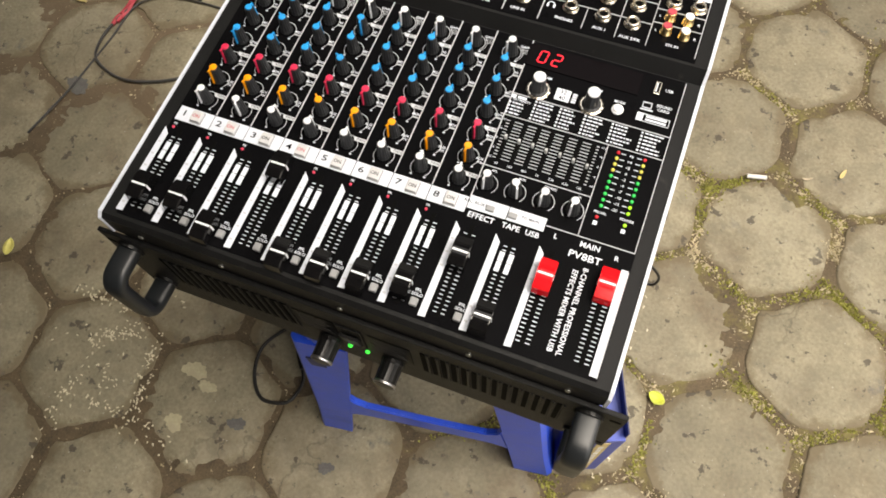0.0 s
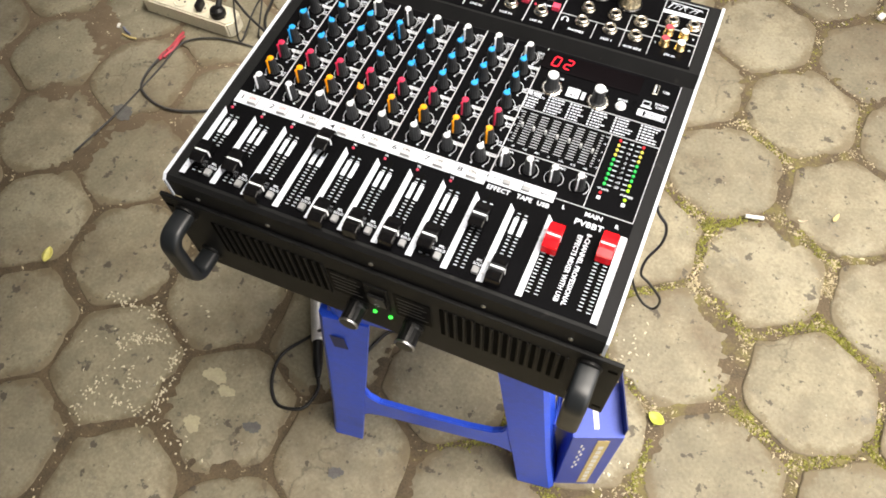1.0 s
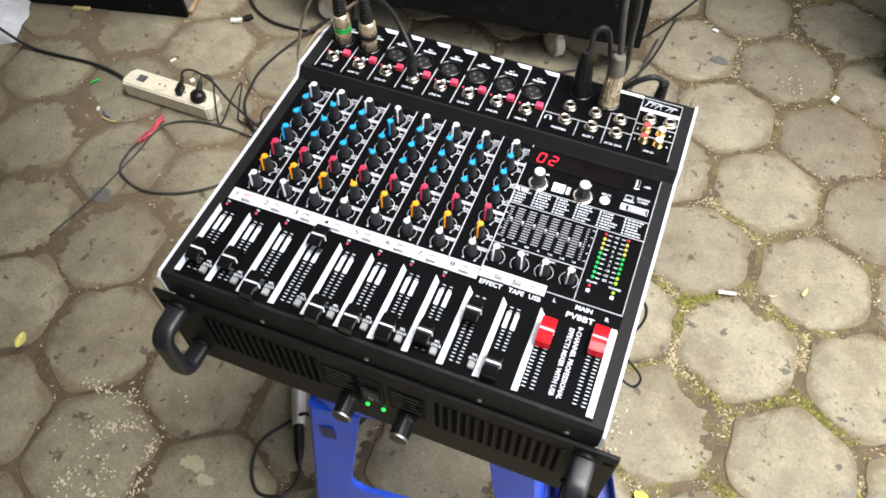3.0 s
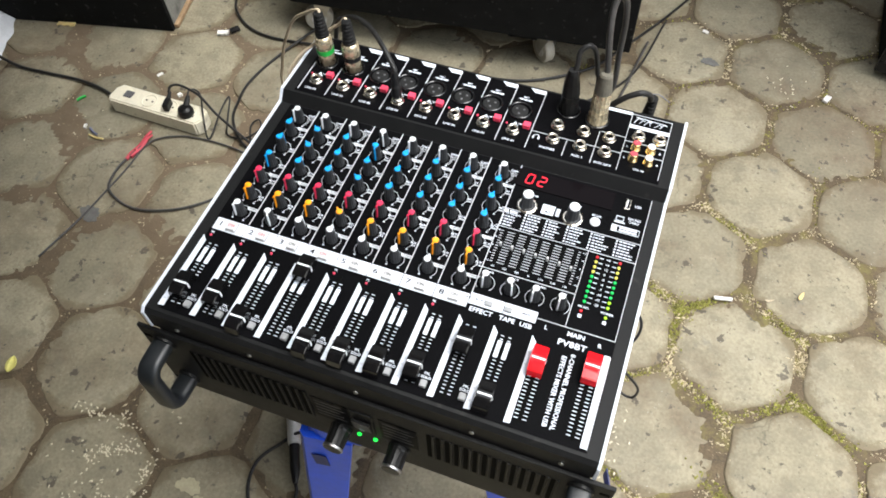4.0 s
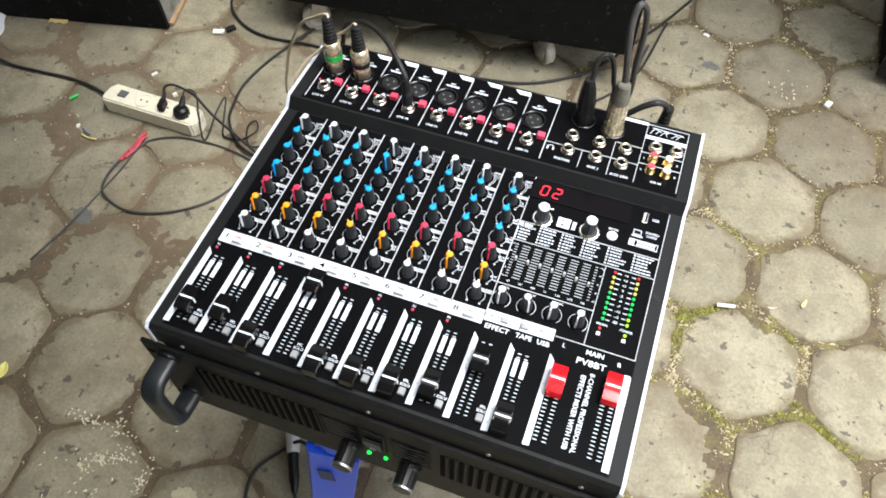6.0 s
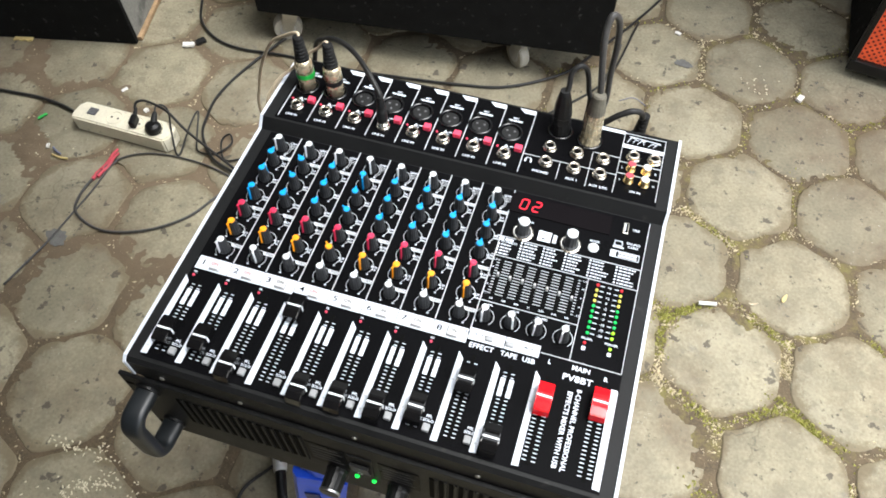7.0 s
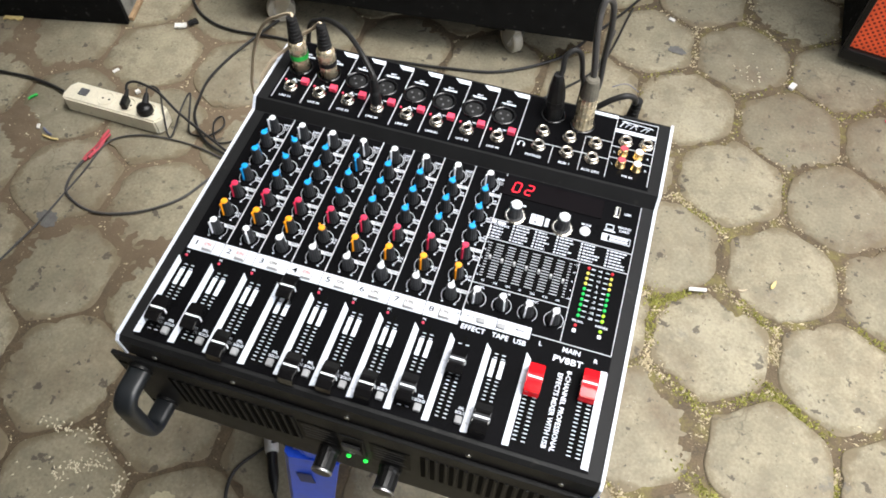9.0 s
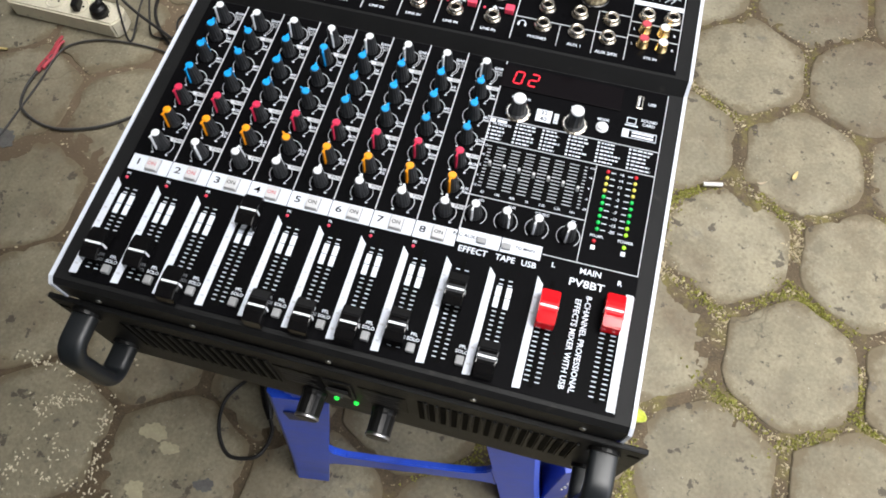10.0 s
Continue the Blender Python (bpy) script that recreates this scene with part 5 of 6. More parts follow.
def stool_leg(xt0, xt1, xb0, xb1, yt, yb, back):
    """A tapered angled leg: a broad face and a return along the side."""
    bm = bmesh.new()
    outer_left = xb0 < 0
    t = 0.006
    s = -1 if back else 1
    rows = []
    for f in [i / 6 for i in range(7)]:
        z = 0.520 * (1 - f)
        flare = 0.004 * max(0, f - 0.75) * 4
        x0, x1 = xt0 + (xb0 - xt0) * f - (flare if outer_left else 0), xt1 + (xb1 - xt1) * f + (0 if outer_left else flare)
        y = yt + (yb - yt) * f
        e = 0.045
        if outer_left:
            sec = [(x0, y + s * e), (x0, y + s * 0.006), (x0 + 0.006, y), (x1, y), (x1, y + s * t), (x0 + t + 0.003, y + s * (t + 0.003)), (x0 + t, y + s * e)]
        else:
            sec = [(x1, y + s * e), (x1, y + s * 0.006), (x1 - 0.006, y), (x0, y), (x0, y + s * t), (x1 - t - 0.003, y + s * (t + 0.003)), (x1 - t, y + s * e)]
        rows.append([bm.verts.new((a_, b_, z)) for a_, b_ in sec])
    n = len(rows[0])
    for a_, b_ in zip(rows, rows[1:]):
        for i in range(n):
            bm.faces.new((a_[i], a_[(i + 1) % n], b_[(i + 1) % n], b_[i]))
    bm.faces.new(rows[0])
    bm.faces.new(list(reversed(rows[-1])))
    bmesh.ops.recalc_face_normals(bm, faces=bm.faces[:])
    return bm


for back in (False, True):
    k = -1 if back else 1
    part("leg", stool_leg(-0.130, -0.066, -0.197, -0.146, -0.152 * k, -0.168 * k, back), STOOL_BLUE, stool, at=ST)
    part("leg", stool_leg(0.085, 0.145, 0.135, 0.192, -0.152 * k, -0.168 * k, back), STOOL_BLUE, stool, at=ST)
    bar = bmesh.new()
    y0 = -0.1566 * k
    pts = [(-0.1040, 0.300), (-0.099, 0.272), (-0.085, 0.254), (-0.02, 0.248), (0.05, 0.248), (0.085, 0.254), (0.100, 0.270), (0.1075, 0.296), (0.1205, 0.160), (0.110, 0.176), (0.09, 0.185), (-0.090, 0.185), (-0.113, 0.176), (-0.126, 0.160)]
    prism(bar, pts, -0.005, 0.004, pose(0, y0, -0.018, 90, 0, 0))
    bmesh.ops.bevel(bar, geom=bar.edges[:], offset=0.002, segments=2, affect="EDGES")
    part("crossbar", bar, STOOL_BLUE, stool, at=ST)
for s in (-1, 1):
    part("side_bar", boxed(0.165 * s - 0.004 if s < 0 else 0.168, 0.165 * s + 0.004 if s < 0 else 0.176, -0.13, 0.13, 0.185, 0.25, 0.003), STOOL_BLUE, stool, at=ST)
part("chip_mark", boxed(-0.122, -0.104, -0.1700, -0.1688, 0.435, 0.470), CARD_DARK, stool, "dark scuff", at=ST @ pose(0, 0.0140, 0))

mic = thing("microphone", -0.043, 0.106, 0.0145, -90, 0, 28)
part("handle", lathe(bmesh.new(), [(0.0115, 0.0), (0.0125, 0.004), (0.0145, 0.11), (0.0165, 0.165)], 26), SILVER_PAINT, mic, "pale silver handle", smooth=True)
part("head", lathe(bmesh.new(), [(0.017, 0.165), (0.024, 0.18), (0.026, 0.20), (0.022, 0.22), (0.010, 0.23)], 26), WORN_NICKEL, mic, "mesh head", smooth=True)
part("plug", lathe(bmesh.new(), [(0.0045, -0.072), (0.0070, -0.060), (0.0094, -0.045), (0.0094, -0.004), (0.0100, -0.0005)], 20), BLACK_PLASTIC, mic, "black cable plug")
tagged(mic, "pale silver microphone lying on the pavers under the stool", "microphone")
cable("mic_lead", [(-0.012, 0.046, 0.010), (-0.002, 0.026, 0.006), (-0.004, -0.002, 0.005), (-0.018, -0.022, 0.005), (-0.059, -0.028, 0.005), (-0.090, 0.008, 0.005), (-0.097, 0.058, 0.005), (-0.068, 0.104, 0.008), (-0.036, 0.126, 0.032), (0.0, 0.115, 0.03), (0.040, 0.108, 0.006), (0.058, 0.15, 0.005), (0.075, 0.18, 0.005), (0.117, 0.192, 0.005), (0.2, 0.25, 0.005), (0.26, 0.4, 0.005)], 0.0033, CABLE, "black microphone lead looped on the pavers")

bx = tagged(thing("card_box", 0.452, 0.034, 0, 0, 0, 22), "tall blue printed card box with an open lid flap", "box")
BW, BD, BH = 0.070, 0.078, 0.300
body = bmesh.new()
box(body, 0, BW, 0, BD, 0, BH, 0.0012)
part("carton", body, CARD_BLUE, bx)
part("lid_flap", boxed(BW - 0.001, BW + 0.0008, 0.004, BD + 0.012, BH - 0.004, BH + 0.028, 0.0004), CARD_DARK, bx, "dark blue raised flap", at=Matrix.Translation((0, 0, 0)))
part("lid_stripe", boxed(0.030, 0.037, 0.012, 0.052, BH, BH + 0.0006), PAPER, bx, "white stripe")
yl = bmesh.new()
box(yl, 0.036, 0.053, -0.0006, 0.0, 0.015, 0.285)
part("yellow_label", yl, CARD_YELLOW, bx, "ochre printed block")
tx = bmesh.new()
for k in range(9):
    box(tx, 0.016 + 0.004 * (k % 2), 0.0185 + 0.004 * (k % 2), -0.0006, 0.0, 0.12 + 0.016 * k, 0.132 + 0.016 * k)
    box(tx, 0.041, 0.048, -0.0010, -0.0007, 0.03 + 0.026 * k, 0.048 + 0.026 * k)
part("box_print", tx, PAPER, bx, "unreadable pale print", kind="stuff")

# ---- power strip ----
ps = tagged(thing("power_strip", -0.871, 0.735, 0, 0, 0, -1.5), "aged cream power strip with two black plugs", "power strip")
L, PW_ = 0.259, 0.058
shell = bmesh.new()
prism(shell, [(0.004, 0.0), (L - 0.006, 0.0), (L + 0.006, PW_ * 0.30), (L + 0.002, PW_ * 0.85), (L - 0.016, PW_), (0.012, PW_), (0.0, PW_ * 0.72), (-0.002, PW_ * 0.25)], 0.0, 0.044)
bmesh.ops.bevel(shell, geom=shell.edges[:], offset=0.0035, segments=2, affect="EDGES")
part("housing", shell, CREAM, ps)
part("switch", boxed(0.036, 0.058, 0.020, 0.040, 0.0442, 0.0475, 0.0008), GREY_WRAP, ps, "dull grey rocker switch")
for x in (0.108, 0.167, 0.220):
    ring = bmesh.new()
    n = 26
    prof = [(0.0205, 0.0442), (0.0205, 0.0462), (0.0185, 0.0466), (0.0175, 0.0450), (0.0168, 0.0443)]
    rv = [[ring.verts.new((r * math.cos(2 * math.pi * i / n), r * math.sin(2 * math.pi * i / n), h)) for i in range(n)] for r, h in prof]
    for p_, q_ in zip(rv, rv[1:]):
        for i in range(n):
            ring.faces.new((p_[i], p_[(i + 1) % n], q_[(i + 1) % n], q_[i]))
    ring.faces.new(rv[-1])
    s = part("socket", ring, CREAM, ps, "round recessed socket", at=pose(x, 0.029, 0))
    for dx in (-0.0085, 0.0085):
        part("hole", lathe(bmesh.new(), [(0.0026, 0.0444), (0.0026, 0.0449)], 12, pose(dx, 0, 0)), SLOT, s)
part("stain", boxed(0.232, 0.240, 0.018, 0.034, 0.0440, 0.0446), BLACK_RUBBER, ps, "black smudge")


def mains_plug(name, x, y, turn, flat_):
    ob = thing(name, x, y, 0.0455, 0, 0, turn)
    if flat_:
        part("body", boxed(-0.007, 0.007, -0.016, 0.014, 0.0, 0.022, 0.004), BLACK_PLASTIC, ob)
        part("sleeve", lathe(bmesh.new(), [(0.0055, 0), (0.0035, 0.020)], 14, pose(0, 0.012, 0.016, -65, 0, 0)), BLACK_RUBBER, ob)
    else:
        part("body", lathe(bmesh.new(), [(0.0185, 0), (0.0190, 0.010), (0.0165, 0.018), (0.009, 0.022)], 26), BLACK_PLASTIC, ob)
        part("sleeve", lathe(bmesh.new(), [(0.008, 0), (0.0065, 0.018), (0.0045, 0.026)], 16, pose(0, 0.009, 0.016, -60, 0, 0)), BLACK_RUBBER, ob)
    return tagged(ob, "flat black mains plug in the power strip" if flat_ else "round black mains plug in the power strip", "plug")


mains_plug("mains_plug", -0.703, 0.756, 12, True)
mains_plug("mains_plug", -0.650, 0.752, 10, False)
cable("mains_lead", [(-0.709, 0.780, 0.072), (-0.707, 0.792, 0.082), (-0.688, 0.800, 0.085), (-0.655, 0.799, 0.078), (-0.625, 0.792, 0.070), (-0.58, 0.772, 0.050), (-0.52, 0.752, 0.030), (-0.45, 0.728, 0.012), (-0.38, 0.70, 0.006), (-0.25, 0.66, 0.006), (-0.1, 0.64, 0.006)], 0.0032, CABLE, "black mains lead running from the power strip")
cable("mains_lead", [(-0.656, 0.781, 0.070), (-0.662, 0.798, 0.075), (-0.652, 0.809, 0.072), (-0.636, 0.803, 0.062), (-0.612, 0.765, 0.050), (-0.592, 0.728, 0.012), (-0.585, 0.735, 0.006), (-0.588, 0.80, 0.03), (-0.588, 0.845, 0.034), (-0.570, 0.79, 0.008), (-0.548, 0.752, 0.005), (-0.505, 0.756, 0.005), (-0.478, 0.79, 0.012), (-0.494, 0.815, 0.014), (-0.508, 0.795, 0.006), (-0.475, 0.745, 0.005), (-0.43, 0.765, 0.005), (-0.39, 0.785, 0.005), (-0.30, 0.77, 0.005), (-0.1, 0.72, 0.005)], 0.0023, CABLE, "thin black mains lead kinked beside the power strip")
cable("feed_lead", [(-0.870, 0.764, 0.022), (-0.90, 0.776, 0.010), (-0.95, 0.790, 0.006), (-1.02, 0.797, 0.006), (-1.117, 0.792, 0.006), (-1.22, 0.79, 0.010), (-1.33, 0.80, 0.055), (-1.46, 0.85, 0.055), (-1.7, 0.95, 0.006)], 0.0042, CABLE, "black feed lead of the power strip")
cable("speaker_lead", [(-0.77, 0.30, 0.004), (-0.745, 0.42, 0.004), (-0.734, 0.512, 0.004), (-0.727, 0.582, 0.004), (-0.724, 0.65, 0.005), (-0.708, 0.686, 0.004), (-0.652, 0.714, 0.004), (-0.577, 0.722, 0.004), (-0.504, 0.718, 0.004), (-0.42, 0.70, 0.004), (-0.3, 0.68, 0.004)], 0.0022, CABLE_GREY, "thin grey lead with a red taped splice")
cable("speaker_lead", [(-0.728, 0.655, 0.008), (-0.744, 0.588, 0.008), (-0.741, 0.536, 0.008), (-0.723, 0.506, 0.008), (-0.672, 0.486, 0.004), (-0.614, 0.488, 0.004), (-0.541, 0.518, 0.004), (-0.48, 0.571, 0.004), (-0.447, 0.635, 0.004), (-0.42, 0.682, 0.009), (-0.36, 0.75, 0.004), (-0.2, 0.8, 0.004)], 0.0030, CABLE_GREY, "grey lead lying in a wide loop")
cable("long_lead", [(-0.85, 1.45, 0.005), (-0.817, 1.309, 0.005), (-0.792, 1.24, 0.005), (-0.759, 1.176, 0.005), (-0.694, 1.125, 0.005), (-0.609, 1.105, 0.005), (-0.484, 1.114, 0.005), (-0.323, 1.111, 0.005), (-0.173, 1.123, 0.005), (-0.031, 1.139, 0.005), (0.102, 1.168, 0.005), (0.231, 1.259, 0.005), (0.296, 1.367, 0.005), (0.364, 1.49, 0.005), (0.423, 1.616, 0.005), (0.50, 1.80, 0.005)], 0.0036, CABLE, "long black lead lying behind the console")
cable("coiled_lead", [(-0.50, 1.19, 0.005), (-0.52, 1.141, 0.010), (-0.568, 1.022, 0.005), (-0.587, 0.929, 0.005), (-0.58, 0.861, 0.005), (-0.559, 0.799, 0.010), (-0.501, 0.738, 0.010), (-0.419, 0.708, 0.010), (-0.339, 0.68, 0.005), (-0.2, 0.62, 0.005)], 0.0035, CABLE, "black lead bending towards the console")
tape = bmesh.new()
for dx, r_, ends in ((-0.004, 0.0042, (0.700, 0.602)), (0.004, 0.0036, (0.690, 0.612)), (0.001, 0.0050, (0.672, 0.632))):
    tube(tape, [(-0.728 + dx - 0.009 * f + 0.002 * math.sin(9 * f + r_ * 900), ends[0] + (ends[1] - ends[0]) * f, 0.008 + 0.001 * math.sin(7 * f)) for f in (0, 0.2, 0.4, 0.6, 0.8, 1.0)], r_, 7, 4, (0.75, 1.1))
tagged(part("splice_tape", tape, TAPE_RED, None), "crumpled red tape wound round a cable splice", "tape")

# ---- litter ----
def scrap(name, x, y, turn, w, l, h, material, label, category, curl=0.0):
    bm = bmesh.new()
    n = 5
    rows = [[bm.verts.new((w * (i / n - 0.5), l * (j / n - 0.5) * (1 - 0.15 * math.sin(3 * i + x)), 0.0004 + curl * ((i / n - 0.5) ** 2 + (j / n - 0.5) ** 2) * 2 + 0.0006 * math.sin(7 * i + 5 * j))) for i in range(n + 1)] for j in range(n + 1)]
    for a_, b_ in zip(rows, rows[1:]):
        for i in range(n):
            bm.faces.new((a_[i], a_[i + 1], b_[i + 1], b_[i]))
    out = bmesh.ops.extrude_face_region(bm, geom=bm.faces[:])
    bmesh.ops.translate(bm, vec=(0, 0, h), verts=[v for v in out["geom"] if isinstance(v, bmesh.types.BMVert)])
    bmesh.ops.recalc_face_normals(bm, faces=bm.faces[:])
    ob = part(name, bm, material, None)
    ob.matrix_basis = pose(x, y, 0.001, 0, 0, turn)
    return tagged(ob, label, category)


def leaf(name, x, y, turn, l, w, material, label, fold=0.25):
    bm = bmesh.new()
    n = 8
    rows = []
    for j in range(n + 1):
        f = j / n
        k = w * math.sin(math.pi * min(1, f * 0.96 + 0.04)) ** 0.7
        rows.append([bm.verts.new((s * k / 2, l * (f - 0.5), 0.002 + fold * abs(s) * k / 2 + 0.006 * (f - 0.5) ** 2 * 4)) for s in (-1, -0.5, 0, 0.5, 1)])
    for a_, b_ in zip(rows, rows[1:]):
        for i in range(4):
            bm.faces.new((a_[i], a_[i + 1], b_[i + 1], b_[i]))
    out = bmesh.ops.extrude_face_region(bm, geom=bm.faces[:])
    bmesh.ops.translate(bm, vec=(0, 0, 0.0006), verts=[v for v in out["geom"] if isinstance(v, bmesh.types.BMVert)])
    bmesh.ops.recalc_face_normals(bm, faces=bm.faces[:])
    ob = part(name, bm, material, None, smooth=True)
    ob.matrix_basis = pose(x, y, -0.001, 0, 0, turn)
    return tagged(ob, label, "leaf")


tube_bm = lathe(bmesh.new(), [(0.004, -0.018), (0.004, 0.018)], 12, pose(0, 0, 0.004, 0, 90, 12))
stub = part("cigarette_end", tube_bm, PAPER, None)
stub.matrix_basis = pose(0.651, 0.682, 0.0)
tagged(stub, "white cigarette end lying on the pavers", "litter")
scrap("paper_scrap", 0.806, 1.334, 65, 0.022, 0.013, 0.006, PAPER, "small white paper scrap on the pavers", "litter")
scrap("paper_scrap", -0.746, 1.078, 20, 0.030, 0.014, 0.006, PAPER, "small white paper scrap beside a black chip", "litter", 0.004)
scrap("plastic_chip", -0.724, 1.103, 50, 0.026, 0.018, 0.005, BLACK_RUBBER, "black plastic chip beside white paper", "litter")
leaf("fallen_leaf", 0.580, 0.207, 70, 0.030, 0.022, LEAF_YELLOW, "bright yellow-green fallen leaf on the pavers", 0.5)
leaf("fallen_leaf", -0.657, 0.066, 20, 0.036, 0.022, LEAF_PALE, "pale yellow crumpled leaf on the pavers", 0.6)
leaf("fallen_leaf", 0.800, 0.738, -20, 0.024, 0.008, CARD_YELLOW, "small dry ochre leaf on the pavers", 0.5)
leaf("fallen_leaf", 0.740, 0.708, -70, 0.020, 0.004, CABLE_TAN, "small dry straw leaf on the pavers", 0.4)
cable("wire_offcut", [(-0.890, 0.664, 0.003), (-0.875, 0.655, 0.003), (-0.862, 0.651, 0.003)], 0.0028, WIRE_BLUE, "short blue wire offcut", "litter")
cable("wire_offcut", [(-0.880, 0.644, 0.003), (-0.858, 0.641, 0.003), (-0.838, 0.643, 0.003)], 0.0026, CARD_YELLOW, "short yellow wire offcut", "litter")
cable("wire_offcut", [(0.379, 1.201, 0.003), (0.412, 1.218, 0.006), (0.445, 1.203, 0.003)], 0.0009, WIRE_BLUE, "thin dull blue wire offcut on the pavers", "litter")
scrap("plastic_chip", -0.975, 0.746, 60, 0.024, 0.007, 0.002, GREEN_TAPE, "bright green plastic chip", "litter")
scrap("paper_scrap", -0.826, 0.885, 60, 0.016, 0.007, 0.003, PAPER, "tiny white chip on a paver", "litter")
scrap("paper_scrap", -0.735, 0.835, 60, 0.011, 0.009, 0.006, PAPER, "tiny white chip on a paver", "litter")
scrap("paper_scrap", 0.487, 1.492, -20, 0.016, 0.009, 0.003, PAPER, "tiny white chip on a paver", "litter")
scrap("paper_scrap", -0.905, 0.665, -70, 0.013, 0.006, 0.004, PAPER, "tiny white chip on a paver", "litter")
scrap("paper_scrap", 1.030, 1.285, 30, 0.008, 0.006, 0.003, BUTTON_RED, "tiny pink chip on a paver", "litter")
scrap("card_scrap", -1.19, 0.985, 10, 0.05, 0.03, 0.004, CARD_YELLOW, "small ochre card scrap beside a cabinet", "litter")

bag = bmesh.new()
rnd = random.Random(11)
n = 30
rows = []
for j in range(n + 1):
    row = []
    for i in range(n + 1):
        u, v = i / n - 0.5, j / n - 0.5
        h = max(0.0, 1 - (2 * abs(u)) ** 3) * max(0.0, 1 - (2 * abs(v)) ** 3)
        p_ = Vector((u * 5.2, v * 5.2, 0.3))
        row.append(bag.verts.new((0.30 * u + 0.02 * noise.noise(p_ * 1.3), 0.26 * v + 0.02 * noise.noise(p_ * 1.5 + Vector((3, 1, 0))), 0.002 + h * (0.035 + 0.03 * abs(noise.noise(p_)) + 0.012 * abs(noise.noise(p_ * 2.7))))))
    rows.append(row)
for a_, b_ in zip(rows, rows[1:]):
    for i in range(n):
        bag.faces.new((a_[i], a_[i + 1], b_[i + 1], b_[i]))
ob = part("plastic_bag", bag, BAG, None)
ob.matrix_basis = pose(-1.455, 0.845, 0.0, 0, 0, 25)
tagged(ob, "crumpled thin white plastic bag on the pavers", "bag")


def stain(name, x, y, r, material, label, seed):
    """A thin dried splash with an uneven rim."""
    bm = bmesh.new()
    q = random.Random(seed)
    ph = [q.uniform(0, 6.28) for _ in range(3)]
    rim = []
    for k in range(56):
        t_ = 2 * math.pi * k / 56
        k_ = r * (1 + 0.16 * math.sin(2 * t_ + ph[0]) + 0.10 * math.sin(3 * t_ + ph[1]) + 0.07 * math.sin(7 * t_ + ph[2]) + 0.07 * math.sin(11 * t_ + ph[0] + ph[1]))
        rim.append((k_ * math.cos(t_), 0.75 * k_ * math.sin(t_)))
    prism(bm, rim, 0.0002, 0.0006)
    ob = part(name, bm, material, None)
    ob.matrix_basis = pose(x, y, 0.0003)
    return tagged(ob, label, "stain")


SPLASH = specks(pbr("dried_splash", (0.40, 0.36, 0.235), 0.9, dark=0.75, scale=30, fine=200), (0.33, 0.29, 0.20), 30.0, 0.45, 0.6, 0.7)
stain("paint_splash", -0.195, -0.024, 0.021, SPLASH, "pale dried splash on a paver", 3)
stain("paint_splash", -0.160, -0.043, 0.015, SPLASH, "pale dried splash on a paver", 4)
stain("paint_splash", -0.187, -0.119, 0.018, SPLASH, "pale dried splash on a paver", 5)
OIL = pbr("blue_grey_smear", (0.105, 0.102, 0.096), 0.8, dark=0.7, scale=60, fine=300)
stain("oil_smear", -0.081, -0.083, 0.015, OIL, "dull blue-grey smear on a paver", 14)
stain("oil_smear", 0.515, 1.382, 0.020, OIL, "dull blue-grey smear on a paver", 16)
stain("oil_smear", -0.735, 0.440, 0.026, OIL, "dull grey smear on a paver", 17)
stain("oil_smear", 0.096, -0.096, 0.013, OIL, "dull blue-grey smear on a paver", 15)

GROUPS = {"mic_plug": "microphone plugs in the console", "mains_plug": "plugs in the power strip", "mains_lead": "leads of the power strip", "speaker_lead": "grey leads on the pavers", "string_lead": "tan leads of the plugs", "fallen_leaf": "fallen leaves", "paper_scrap": "paper scraps", "plastic_chip": "plastic chips", "wire_offcut": "wire offcuts", "paint_splash": "dried splashes", "oil_smear": "oil smears", "bass_cabinet": "loudspeakers", "wedge_cabinet": "loudspeakers", "stage_monitor": "loudspeakers"}
for ob in list(scene.objects):
    kind_name = ob.name.split(".")[0]
    if ob.parent is None and kind_name in GROUPS:
        tagged(ob, group=GROUPS[kind_name])

# ---- pavers ----
PITCH, TURN0 = 0.2419, radians(0.735)
ORIGIN = Vector((0.6887, 0.9852))
AX = Vector((math.cos(TURN0), math.sin(TURN0))) * PITCH
BX = Vector((math.cos(TURN0 + math.pi / 3), math.sin(TURN0 + math.pi / 3))) * PITCH


def paver_outline(seed, n=60):
    """A worn hexagon: rounded corners, wavering sides and a chipped rim."""
    r = random.Random(seed)
    apothem = PITCH / 2 - 0.0030
    out = []
    ph = [r.uniform(0, 6.28) for _ in range(5)]
    corner = [r.uniform(1.045, 1.135) for _ in range(6)]
    chips = [(r.uniform(0, 6.28), r.uniform(0.05, 0.16), r.uniform(0.003, 0.012)) for _ in range(5)]
    for k in range(n):
        a = 2 * math.pi * k / n
        f = ((a + math.pi / 6) % (math.pi / 3)) - math.pi / 6
        side = apothem / math.cos(f)
        cut = apothem * corner[int((a % (2 * math.pi)) / (math.pi / 3)) % 6]
        rad = side if side < cut else cut + 0.25 * (side - cut)
        rad -= 0.0013 * (1 + math.sin(3 * a + ph[2])) + 0.0011 * (1 + math.sin(7 * a + ph[1])) + r.uniform(0, 0.0016)
        for ca, cw, cd in chips:
            da = abs((a - ca + math.pi) % (2 * math.pi) - math.pi)
            if da < cw:
                rad -= cd * (1 - da / cw)
        out.append(Vector((math.cos(a), math.sin(a))) * rad)
    return out


